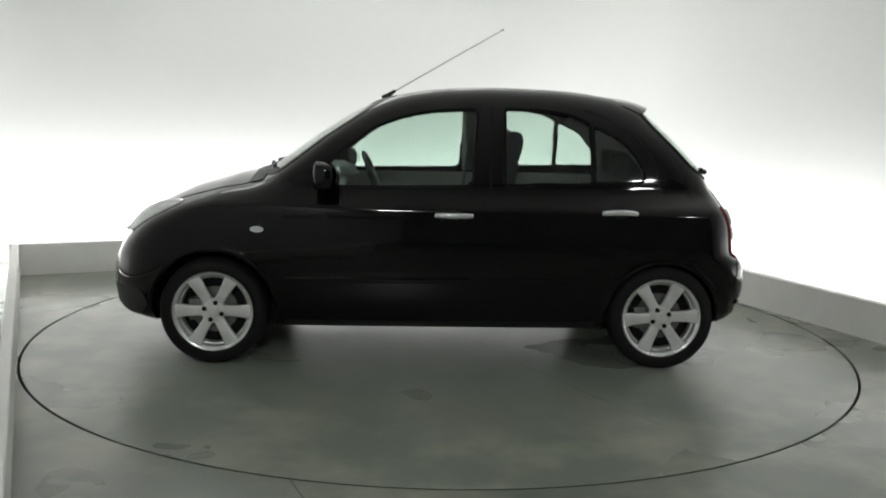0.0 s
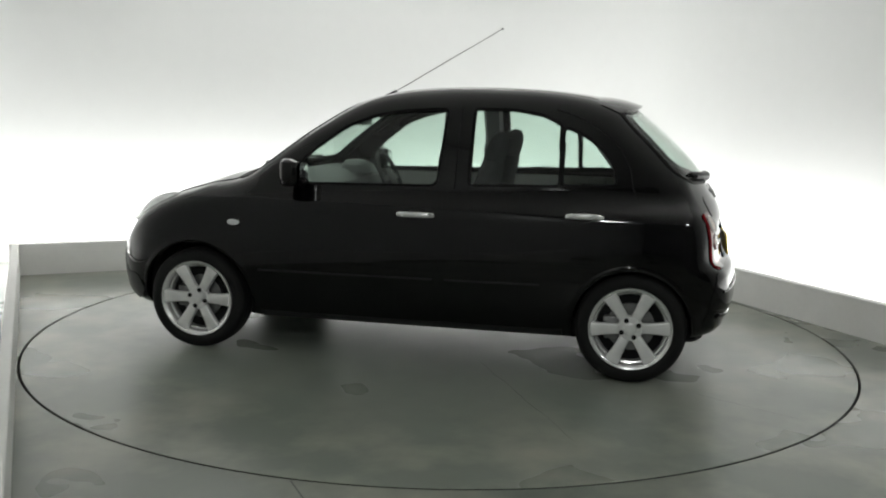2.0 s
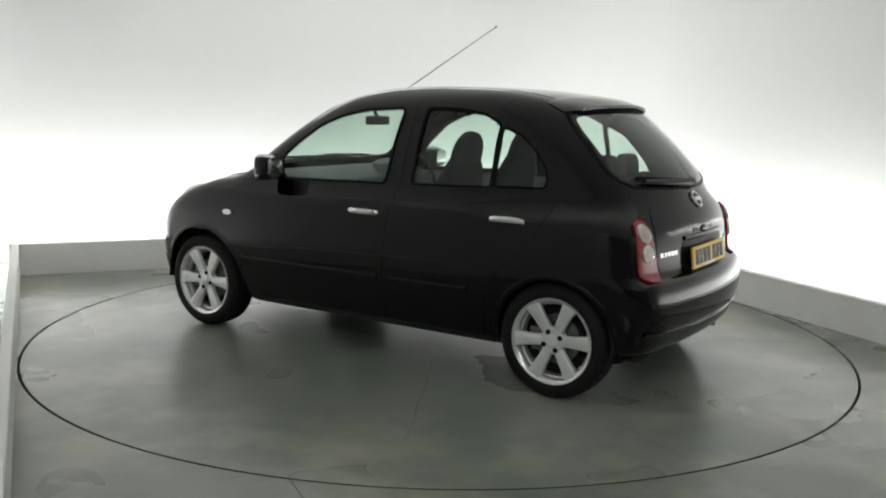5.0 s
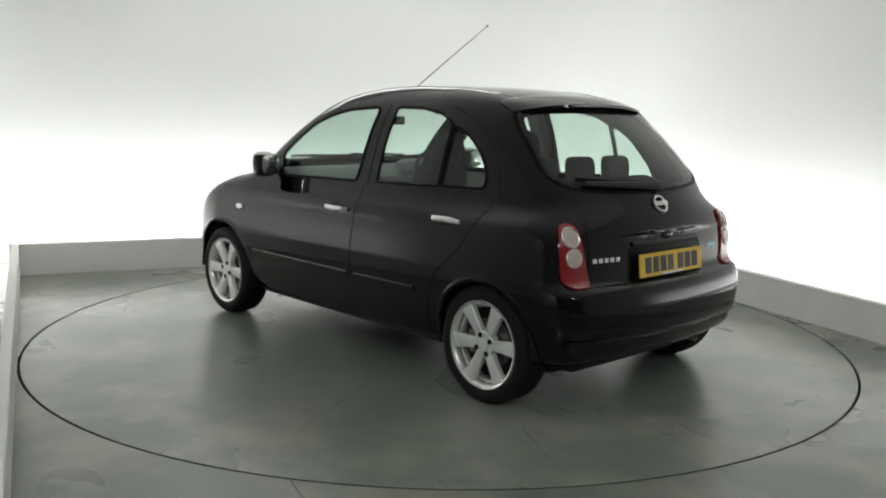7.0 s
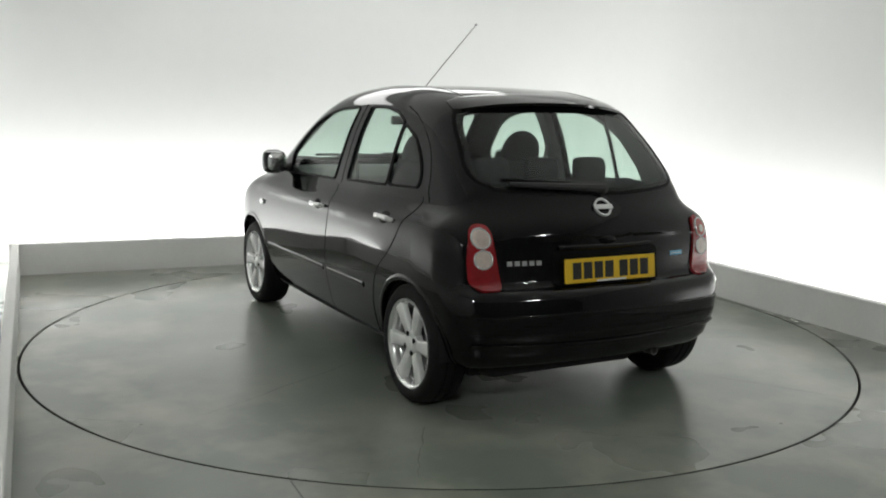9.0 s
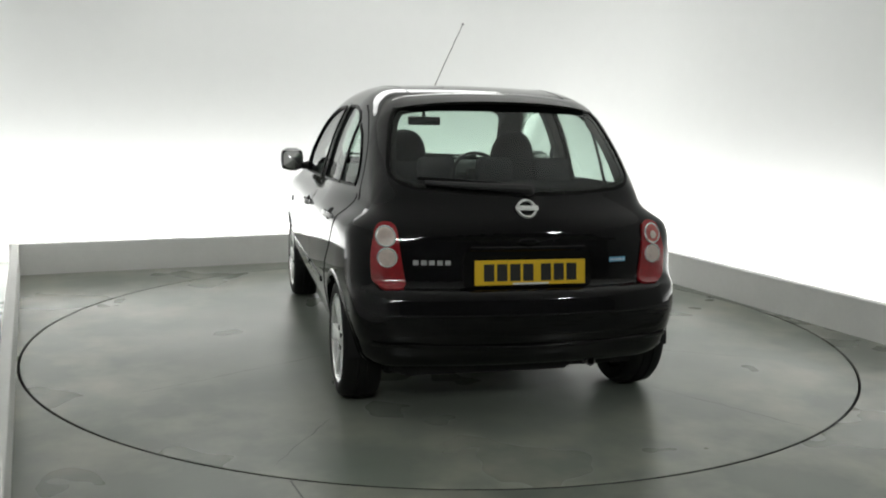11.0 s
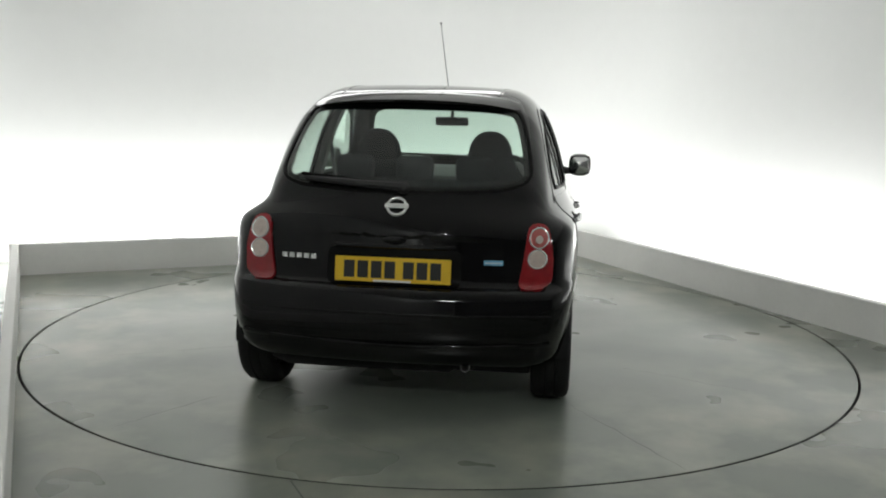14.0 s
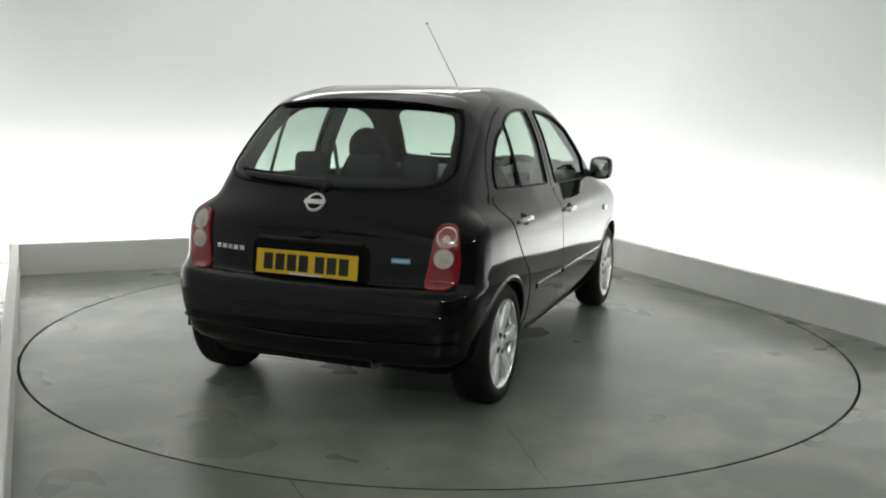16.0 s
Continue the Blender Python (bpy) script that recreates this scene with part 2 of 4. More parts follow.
# ---------------------------------------------------------------- the room
def build_floor():
    bm = bmesh.new()
    n = 192
    inner, low, outer = [], [], []
    for k in range(n):
        a = 2 * math.pi * k / n
        c, s = math.cos(a), math.sin(a)
        inner.append(((TABLE_R + 0.007) * c, (TABLE_R + 0.007) * s, 0))
        low.append(((TABLE_R + 0.007) * c, (TABLE_R + 0.007) * s, -0.012))
        lu = min((WALL_U1 + 0.1) / c if c > 1e-6 else 1e9, (WALL_U0 - 0.1) / c if c < -1e-6 else 1e9)
        lv = min((WALL_V + 0.1) / s if s > 1e-6 else 1e9, ROOM_BACK / s if s < -1e-6 else 1e9)
        r = min(lu, lv)
        outer.append((r * c, r * s, 0))
    mid = [((p[0] * 0.6 + q[0] * 0.4), (p[1] * 0.6 + q[1] * 0.4), 0) for p, q in zip(inner, outer)]
    grid_mesh(bm, [low, inner, mid, outer], close_v=True)
    # corners of the room beyond the fan
    for cu, cv in ((WALL_U0 - 0.1, WALL_V + 0.1), (WALL_U1 + 0.1, WALL_V + 0.1), (WALL_U0 - 0.1, ROOM_BACK), (WALL_U1 + 0.1, ROOM_BACK)):
        near = sorted(range(n), key=lambda k: (outer[k][0] - cu) ** 2 + (outer[k][1] - cv) ** 2)[:2]
        bm.faces.new([bm.verts.new(outer[near[0]]), bm.verts.new(outer[near[1]]), bm.verts.new((cu, cv, 0))])
    bmesh.ops.recalc_face_normals(bm, faces=bm.faces)
    if sum(f.normal.z for f in bm.faces) < 0:
        bmesh.ops.reverse_faces(bm, faces=bm.faces)
    thing("floor", bm, M_FLOOR, "scuffed grey painted concrete studio floor", "floor", "structure", ROOM, smooth=False)
    bm = bmesh.new()
    bmesh.ops.create_circle(bm, cap_ends=True, segments=96, radius=TABLE_R + 0.05)
    thing("pit", bm, M_GAP, "dark pit floor under the turntable gap", "pit", "structure", pose(0, 0, -0.16))
    bm = bmesh.new()
    ring = [[((TABLE_R + e) * math.cos(2 * math.pi * k / n), (TABLE_R + e) * math.sin(2 * math.pi * k / n), z) for k in range(n)] for e, z in ((0.0072, -0.012), (0.0072, -0.16), (0.05, -0.16))]
    grid_mesh(bm, ring, close_v=True)
    thing("pit_wall", bm, M_GAP, "dark side of the turntable gap", "pit", "structure")
    bm = bmesh.new()
    box(bm, -0.003, 0.003, -1.6, 0, 0.0, 0.0012)
    thing("floor_joint", bm, M_JOINT, "fine dark joint in the grey floor paint", "joint", "structure", pose(-0.55, -2.385, 0, 0, 0, 25))


def sweep_wall(name, path, thick, z0, z1, mat, label, category, kind="structure", cap=0.0):
    """A wall of some thickness along a plan path (room axes); its thickness lies to the left of the path."""
    pts = [Vector((*p, 0)) for p in path]
    rows = []
    for i, p in enumerate(pts):
        d = (pts[min(i + 1, len(pts) - 1)] - pts[max(i - 1, 0)]).normalized()
        d1 = (pts[i] - pts[i - 1]).normalized() if i else d
        nrm = Vector((-d.y, d.x, 0))
        k = thick / max(0.5, nrm.dot(Vector((-d1.y, d1.x, 0))))
        q = p + nrm * k
        c = cap
        rows.append([(p.x, p.y, z0), (p.x, p.y, z1 - c), (p.x + nrm.x * c, p.y + nrm.y * c, z1), (q.x - nrm.x * c, q.y - nrm.y * c, z1), (q.x, q.y, z1 - c), (q.x, q.y, z0)])
    bm = bmesh.new()
    vs = grid_mesh(bm, rows, close_v=True)
    bm.faces.new(vs[0])
    bm.faces.new(vs[-1][::-1])
    bmesh.ops.recalc_face_normals(bm, faces=bm.faces)
    return thing(name, bm, mat, label, category, kind, ROOM)


def arc(cx, cy, r, a0, a1, n=14):
    return [(cx + r * math.cos(radians(a0 + (a1 - a0) * k / n)), cy + r * math.sin(radians(a0 + (a1 - a0) * k / n))) for k in range(n + 1)]


def build_room():
    build_floor()
    rc = 1.1
    path = [(WALL_U1, ROOM_BACK), (WALL_U1, 0.0)] + arc(WALL_U1 - rc, WALL_V - rc, rc, 0, 90) + [(0, WALL_V)]
    path += arc(WALL_U0 + rc, WALL_V - rc, rc, 90, 180) + [(WALL_U0, 0.0), (WALL_U0, ROOM_BACK)]
    sweep_wall("wall_cyclorama", path[::-1], 0.15, 0, CEIL, M_WALL, "smooth white curved cyclorama wall lit from below", "wall")
    sweep_wall("wall_back", [(WALL_U1 + 0.2, ROOM_BACK), (WALL_U0 - 0.2, ROOM_BACK)], 0.15, 0, CEIL, M_DARK, "grey wall behind the camera", "wall")
    bm = bmesh.new()
    box(bm, -1.80, 1.80, -0.24, 0.24, 0.012, 0.09, 0.015)
    lamp = thing("wall_light", bm, M_WALL, "long white batten light hung high along the back wall", "wall light", m=HIGH_LIGHT)
    for dx in (-1.5, 0.0, 1.5):
        bm = bmesh.new()
        tube(bm, [(dx, 0, 0.08), (dx, 0.16, 0.40)], 0.008, 6)
        part("bracket", bm, M_STEEL, lamp)
    for place, turn, power in TUBES:
        bm = bmesh.new()
        box(bm, -0.24, 0.24, -0.06, 0.06, 0.0, 0.07, 0.012)
        lamp = thing("tube_fixture", bm, M_WALL, "white batten housing of a ceiling tube light", "ceiling light", m=pose(*place, 0, 0, turn), group="ceiling tubes")
        for dx in (-0.18, 0.18):
            bm = bmesh.new()
            tube(bm, [(dx, 0, 0.06), (dx, 0, CEIL - place[2])], 0.006, 6)
            part("hanger", bm, M_WALL, lamp)
    bm = bmesh.new()
    box(bm, WALL_U0 - 0.2, WALL_U1 + 0.2, ROOM_BACK - 0.2, WALL_V + 0.2, CEIL, CEIL + 0.12)
    thing("ceiling", bm, M_CEIL, "plain white studio ceiling", "ceiling", "structure", ROOM)
    sweep_wall("parapet_wall", [(U0 - 0.03, -4.4), (U0 + 0.022, V1)], PAR_T, 0, PAR_H, M_PARAPET, "low white painted board hiding the wall lights", "parapet", cap=0.006)
    sweep_wall("parapet_wall", [(U0 - PAR_T, V1), (U1 + PAR_T, V1)], PAR_T, 0, PAR_H, M_PARAPET, "low white painted board hiding the wall lights", "parapet", cap=0.006)
    sweep_wall("parapet_wall", [(U1, V1), (U1, -4.4)], PAR_T, 0, PAR_H, M_PARAPET, "low white painted board hiding the wall lights", "parapet", cap=0.006)


def build_turntable():
    root = tagged(new("turntable"), "round grey painted car turntable flush with the floor", "turntable")
    bm = bmesh.new()
    n = 192
    rows = [[(r * math.cos(2 * math.pi * k / n), r * math.sin(2 * math.pi * k / n), z) for k in range(n)] for r, z in ((TABLE_R - 0.0353, -0.02), (TABLE_R - 0.0353, 0), (1.6, 0), (0.8, 0), (0.05, 0))]
    vs = grid_mesh(bm, rows, close_v=True)
    bm.faces.new(vs[-1])
    bmesh.ops.recalc_face_normals(bm, faces=bm.faces)
    if sum(f.normal.z for f in bm.faces) < 0:
        bmesh.ops.reverse_faces(bm, faces=bm.faces)
    part("deck", bm, M_TABLE, root, smooth=False)
    bm = bmesh.new()
    rows = [[(r * math.cos(2 * math.pi * k / n), r * math.sin(2 * math.pi * k / n), z) for k in range(n)] for r, z in ((TABLE_R - 0.0352, -0.02), (TABLE_R - 0.0352, 0), (TABLE_R - 0.009, 0), (TABLE_R - 0.007, -0.002))]
    grid_mesh(bm, rows, close_v=True)
    bmesh.ops.recalc_face_normals(bm, faces=bm.faces)
    part("edge_ring", bm, M_TABLE, root, "grey painted steel edge ring")
    bm = bmesh.new()
    lathe(bm, [(TABLE_R - 0.007, 0.002), (TABLE_R - 0.007, 0.05), (TABLE_R - 0.02, 0.15)], 192, pose(0, 0, 0, -90))
    part("skirt", bm, M_GAP, root)
    rng = random.Random(5)
    for (x0, y0), (x1, y1) in (((-0.36, 0.62), (-0.98, 1.73)), ((-1.52, 0.89), (-2.03, 1.18)), ((-1.33, -0.80), (-2.05, -1.25)), ((-0.62, -1.09), (-0.93, -1.72))):
        d = Vector((x1 - x0, y1 - y0, 0))
        side = Vector((-d.y, d.x, 0)).normalized()
        rows = []
        for k in range(15):
            p = Vector((x0, y0, 0.0006)) + d * (k / 14) + side * rng.uniform(-0.007, 0.007)
            w = 0.0024 * rng.uniform(0.3, 1.0) * min(1, 0.25 + 3 * min(k / 14, 1 - k / 14))
            rows.append([p - side * w, p + side * w])
        bm = bmesh.new()
        grid_mesh(bm, rows)
        part("hairline_crack", bm, M_JOINT, root)
    return root


# ---------------------------------------------------------------- the car's outer form
# car axes: x forward, y to its left, z up, origin on the ground midway between the axles
def curve(xs, ys):
    """A smooth monotone curve through the given points, for numpy arrays."""
    xs, ys = np.array(xs, float), np.array(ys, float)
    h, d = np.diff(xs), np.diff(ys) / np.diff(xs)
    m = np.zeros_like(xs)
    m[0], m[-1] = d[0], d[-1]
    for i in range(1, len(xs) - 1):
        if d[i - 1] * d[i] > 0:
            w1, w2 = 2 * h[i] + h[i - 1], h[i] + 2 * h[i - 1]
            m[i] = (w1 + w2) / (w1 / d[i - 1] + w2 / d[i])

    def f(x):
        x = np.asarray(x, float)
        i = np.clip(np.searchsorted(xs, x) - 1, 0, len(xs) - 2)
        t = (x - xs[i]) / h[i]
        lo, hi = t < 0, t > 1
        tc = np.clip(t, 0, 1)
        v = (2 * tc**3 - 3 * tc**2 + 1) * ys[i] + (tc**3 - 2 * tc**2 + tc) * h[i] * m[i] + (-2 * tc**3 + 3 * tc**2) * ys[i + 1] + (tc**3 - tc**2) * h[i] * m[i + 1]
        return v + np.where(lo, t * h[i] * m[0], 0) + np.where(hi, (t - 1) * h[i] * m[-1], 0)
    return f


ROOF = curve([-1.72, -1.60, -1.545, -1.43, -1.29, -1.16, -0.94, -0.59, -0.31, -0.07, 0.20, 0.38, 0.61, 0.82, 1.02, 1.20],
             [0.70, 0.985, 1.082, 1.205, 1.327, 1.424, 1.484, 1.516, 1.521, 1.512, 1.479, 1.425, 1.300, 1.157, 1.005, 0.86])
GREEN_W = curve([0.80, 0.98, 1.10, 1.25, 1.40, 1.52], [0.785, 0.752, 0.72, 0.672, 0.600, 0.52])
LOW_W = curve([0.10, 0.22, 0.30, 0.40, 0.50, 0.56, 0.62, 0.68, 0.74, 0.82, 0.872, 0.90, 1.00, 1.08], [0.690, 0.742, 0.776, 0.803, 0.8205, 0.8248, 0.8265, 0.8255, 0.8235, 0.8175, 0.810, 0.792, 0.742, 0.69])
PLAN = curve([-1.80, -1.55, -1.25, -0.6, 0.0, 0.9, 1.25, 1.55, 1.80, 2.0], [0.90, 0.955, 0.99, 1.0, 1.0, 1.0, 1.0, 0.97, 0.89, 0.79])
TAIL = curve([0.10, 0.22, 0.32, 0.36, 0.38, 0.45, 0.55, 0.595, 0.62, 0.64, 0.75, 0.90, 0.99, 1.10], [-1.66, -1.71, -1.742, -1.748, -1.765, -1.775, -1.768, -1.748, -1.708, -1.695, -1.682, -1.65, -1.60, -1.50])
NOSE = curve([0.10, 0.20, 0.30, 0.45, 0.55, 0.65, 0.75, 0.85, 1.0], [1.76, 1.83, 1.862, 1.878, 1.87, 1.84, 1.79, 1.69, 1.5])
HOOD = curve([-2.0, -1.7, -1.3, 0.6, 0.95, 1.16, 1.30, 1.47, 1.64, 1.77, 1.86, 1.95], [0.93, 0.955, 0.985, 1.0, 1.01, 0.985, 0.945, 0.895, 0.83, 0.76, 0.685, 0.55])
SILL = curve([-1.9, -1.5, -0.9, 0.9, 1.5, 2.0], [0.265, 0.232, 0.197, 0.187, 0.200, 0.25])


def smax(a, b, k):
    h = np.maximum(k - np.abs(a - b), 0) / k
    return np.maximum(a, b) + h * h * k / 4


def smin(a, b, k):
    return -smax(-a, -b, k)


def slope_scale(f, x):
    return 1 / np.sqrt(1 + ((f(x + 0.01) - f(x - 0.01)) / 0.02) ** 2)


def form(x, y, z):
    """Negative inside the car's outer form, zero on it."""
    ay = np.abs(y)
    bend = (ay / 0.65) ** 2
    xs = x + 0.065 * bend / (1 + np.exp(-np.clip((x - 0.2) * 12, -40, 40))) - 0.13 * bend / (1 + np.exp(np.clip((x + 0.9) * 12, -40, 40)))
    top = (z - ROOF(xs) + 0.028 * bend) * slope_scale(ROOF, xs)
    wid = GREEN_W(z) - 0.09 * np.clip((-x - 0.6) / 0.8, 0, 1.0) ** 1.5
    green = np.maximum(smax(ay - wid, top, 0.11), 0.86 - z)
    low = ay - LOW_W(z) * PLAN(x)
    hood = (z - HOOD(x) + 0.05 * bend) * slope_scale(HOOD, x)
    low = smax(low, hood, 0.085)
    low = smax(low, (x - NOSE(z) + 0.13 * (ay / 0.7) ** 2.4), 0.22)
    low = smax(low, (TAIL(z) + 0.055 * (ay / 0.55) ** 2) - x, 0.13)
    low = smax(low, SILL(x) - z, 0.08)
    return smin(green, low, 0.06)


def root_of(f, lo, hi, n=34):
    """Bisection, arrays: f(lo) < 0 inside, f(hi) > 0 outside."""
    lo, hi = np.array(lo, float), np.array(hi, float)
    for _ in range(n):
        mid = (lo + hi) / 2
        inside = f(mid) < 0
        lo, hi = np.where(inside, mid, lo), np.where(inside, hi, mid)
    return (lo + hi) / 2


def gradient(p):
    e = 0.004
    g = np.stack([form(*(p + d).T) - form(*(p - d).T) for d in np.eye(3) * e], -1)
    return g / np.maximum(np.linalg.norm(g, axis=1, keepdims=True), 1e-9)


def onto(axis, a, b):
    """Points of the form met from one side: 'left'/'right' take (x, z), 'rear'/'front' (y, z), 'top' (x, y)."""
    a, b = np.asarray(a, float), np.asarray(b, float)
    zero, one = np.zeros_like(a), np.ones_like(a)
    if axis in ("left", "right"):
        y = root_of(lambda v: form(a, v, b), zero, one)
        return np.stack([a, y if axis == "left" else -y, b], -1)
    if axis == "rear":
        x = -root_of(lambda v: form(-v, a, b), one * 0.4, one * 2.1)
        return np.stack([x, a, b], -1)
    if axis == "front":
        x = root_of(lambda v: form(v, a, b), zero, one * 2.1)
        return np.stack([x, a, b], -1)
    z = root_of(lambda v: form(a, b, v), one * 0.7, one * 1.7)
    return np.stack([a, b, z], -1)


def outline(points, rounded=True, step=0.025):
    """A closed outline resampled evenly; rounded: a Catmull-Rom curve through the points."""
    p = np.array(points, float)
    n = len(p)
    out = []
    for i in range(n):
        p0, p1, p2, p3 = p[i - 1], p[i], p[(i + 1) % n], p[(i + 2) % n]
        k = max(2, int(np.linalg.norm(p2 - p1) / step))
        for j in range(k):
            t = j / k
            if rounded:
                out.append(0.5 * (2 * p1 + (p2 - p0) * t + (2 * p0 - 5 * p1 + 4 * p2 - p3) * t * t + (3 * p1 - p0 - 3 * p2 + p3) * t**3))
            else:
                out.append(p1 + (p2 - p1) * t)
    return np.array(out)


def soften(points, r):
    """Cuts the corners of a polygon with arcs of about radius r."""
    p = [np.array(q, float) for q in points]
    out = []
    for i in range(len(p)):
        a, b, c = p[i - 1], p[i], p[(i + 1) % len(p)]
        d1, d2 = (a - b), (c - b)
        k = min(r, np.linalg.norm(d1) * 0.45, np.linalg.norm(d2) * 0.45)
        s, e = b + d1 / np.linalg.norm(d1) * k, b + d2 / np.linalg.norm(d2) * k
        for t in (0, 0.33, 0.67, 1):
            out.append((1 - t) ** 2 * s + 2 * t * (1 - t) * b + t * t * e)
    return out


def inset(o, d):
    """Moves a closed outline outwards by d (negative: inwards)."""
    t = np.roll(o, -1, 0) - np.roll(o, 1, 0)
    nrm = np.stack([t[:, 1], -t[:, 0]], -1)
    nrm /= np.maximum(np.linalg.norm(nrm, axis=1, keepdims=True), 1e-9)
    area = np.sum(o[:, 0] * np.roll(o[:, 1], -1) - np.roll(o[:, 0], -1) * o[:, 1])
    return o + nrm * d * (1 if area > 0 else -1)


def lifted(axis, o, lift):
    p = onto(axis, o[:, 0], o[:, 1])
    return p + gradient(p) * lift


def panel(axis, o, lift=0.003, rings=9, rim=0.012, centre=None):
    """A skin over the form within an outline seen along an axis, with its edge turned in."""
    c = o.mean(0) if centre is None else np.array(centre)
    rows = [lifted(axis, o, lift - rim)] if rim else []
    rows += [lifted(axis, c + (o - c) * s, lift) for s in (np.linspace(1, 0, rings) ** 0.8)[:-1]]
    bm = bmesh.new()
    vs = grid_mesh(bm, [list(map(tuple, r)) for r in rows], close_v=True)
    mid = bm.verts.new(tuple(lifted(axis, c[None], lift)[0]))
    last = vs[-1]
    for j in range(len(last)):
        bm.faces.new((last[j], last[(j + 1) % len(last)], mid))
    bmesh.ops.recalc_face_normals(bm, faces=bm.faces)
    g = Vector(gradient(np.array([mid.co]))[0])
    if sum(f.normal.dot(g) for f in mid.link_faces) < 0:
        bmesh.ops.reverse_faces(bm, faces=bm.faces)
    return bm


def band(axis, o, d_in, d_out, lift=0.005, height=0.008):
    """A raised strip along a closed outline, from d_in inside to d_out outside it."""
    rows = [lifted(axis, inset(o, -d_in), lift - height), lifted(axis, inset(o, -d_in), lift), lifted(axis, inset(o, (d_out - d_in) / 2), lift + 0.002),
            lifted(axis, inset(o, d_out), lift), lifted(axis, inset(o, d_out), lift - height)]
    bm = bmesh.new()
    grid_mesh(bm, [list(map(tuple, r)) for r in rows], close_v=True)
    bmesh.ops.recalc_face_normals(bm, faces=bm.faces)
    return bm


def in_poly(px, py, o):
    inside = np.zeros(len(px), bool)
    x0, y0 = o[:, 0], o[:, 1]
    x1, y1 = np.roll(x0, -1), np.roll(y0, -1)
    for a, b, c, d in zip(x0, y0, x1, y1):
        if b != d:
            inside ^= ((b > py) != (d > py)) & (px < (c - a) * (py - b) / (d - b) + a)
    return inside


def skin(name, bm, mat, parent, label=""):
    """A part that lies on the form and takes its shading from it."""
    ob = part(name, bm, mat, parent, label, smooth=False)
    me = ob.data
    me.polygons.foreach_set("use_smooth", [True] * len(me.polygons))
    co = np.empty(len(me.vertices) * 3)
    me.vertices.foreach_get("co", co)
    me.normals_split_custom_set_from_vertices(gradient(co.reshape(-1, 3)).tolist())
    return ob


# outlines, side view (x, z)
WIN_FRONT = outline(soften([(0.575, 0.972), (0.605, 1.090), (0.514, 1.170), (0.367, 1.280), (0.216, 1.340), (0.06, 1.372), (-0.192, 1.388), (-0.162, 0.988)], 0.035), False)
WIN_REAR = outline(soften([(-0.338, 0.996), (-0.341, 1.391), (-0.55, 1.390), (-0.702, 1.367), (-0.805, 1.321), (-0.810, 1.010)], 0.02), False)
WIN_QUARTER = outline(soften([(-0.829, 1.012), (-0.824, 1.311), (-0.946, 1.259), (-1.028, 1.192), (-1.082, 1.122), (-1.105, 1.060), (-1.098, 1.020)], 0.03), False)
DOOR_FRONT = outline(soften([(0.87, 0.222), (0.885, 0.52), (0.835, 0.83), (0.80, 0.955), (-0.248, 0.965), (-0.20, 0.6), (-0.19, 0.222)], 0.05), False)
DOOR_REAR = outline(soften([(-0.20, 0.222), (-0.21, 0.6), (-0.258, 0.965), (-1.180, 0.985), (-1.157, 0.89), (-1.115, 0.81), (-1.05, 0.72), (-0.90, 0.60), (-0.83, 0.42), (-0.82, 0.226)], 0.05), False)
# outlines, rear view (y, z)
SCREEN_REAR = outline(soften([(-0.588, 1.085), (-0.567, 1.206), (-0.540, 1.312), (-0.505, 1.388), (-0.38, 1.408), (-0.19, 1.414), (0.19, 1.414), (0.38, 1.408), (0.505, 1.388), (0.540, 1.312), (0.567, 1.206), (0.588, 1.085), (0.50, 1.042), (0.20, 1.026), (-0.20, 1.026), (-0.50, 1.042)], 0.05), False)
TAILGATE = outline(soften([(-0.46, 0.962), (0.46, 0.962), (0.54, 0.88), (0.545, 0.645), (-0.545, 0.645), (-0.54, 0.88)], 0.06), False)
# outline, front view (y, z)
SCREEN_FRONT = outline(soften([(-0.66, 1.03), (-0.53, 1.38), (-0.30, 1.435), (0.30, 1.435), (0.53, 1.38), (0.66, 1.03), (0.35, 1.01), (-0.35, 1.01)], 0.07), False)
HUBS = ((1.215, 0.288, 0.345), (-1.215, 0.288, 0.318))   # x, z, arch radius


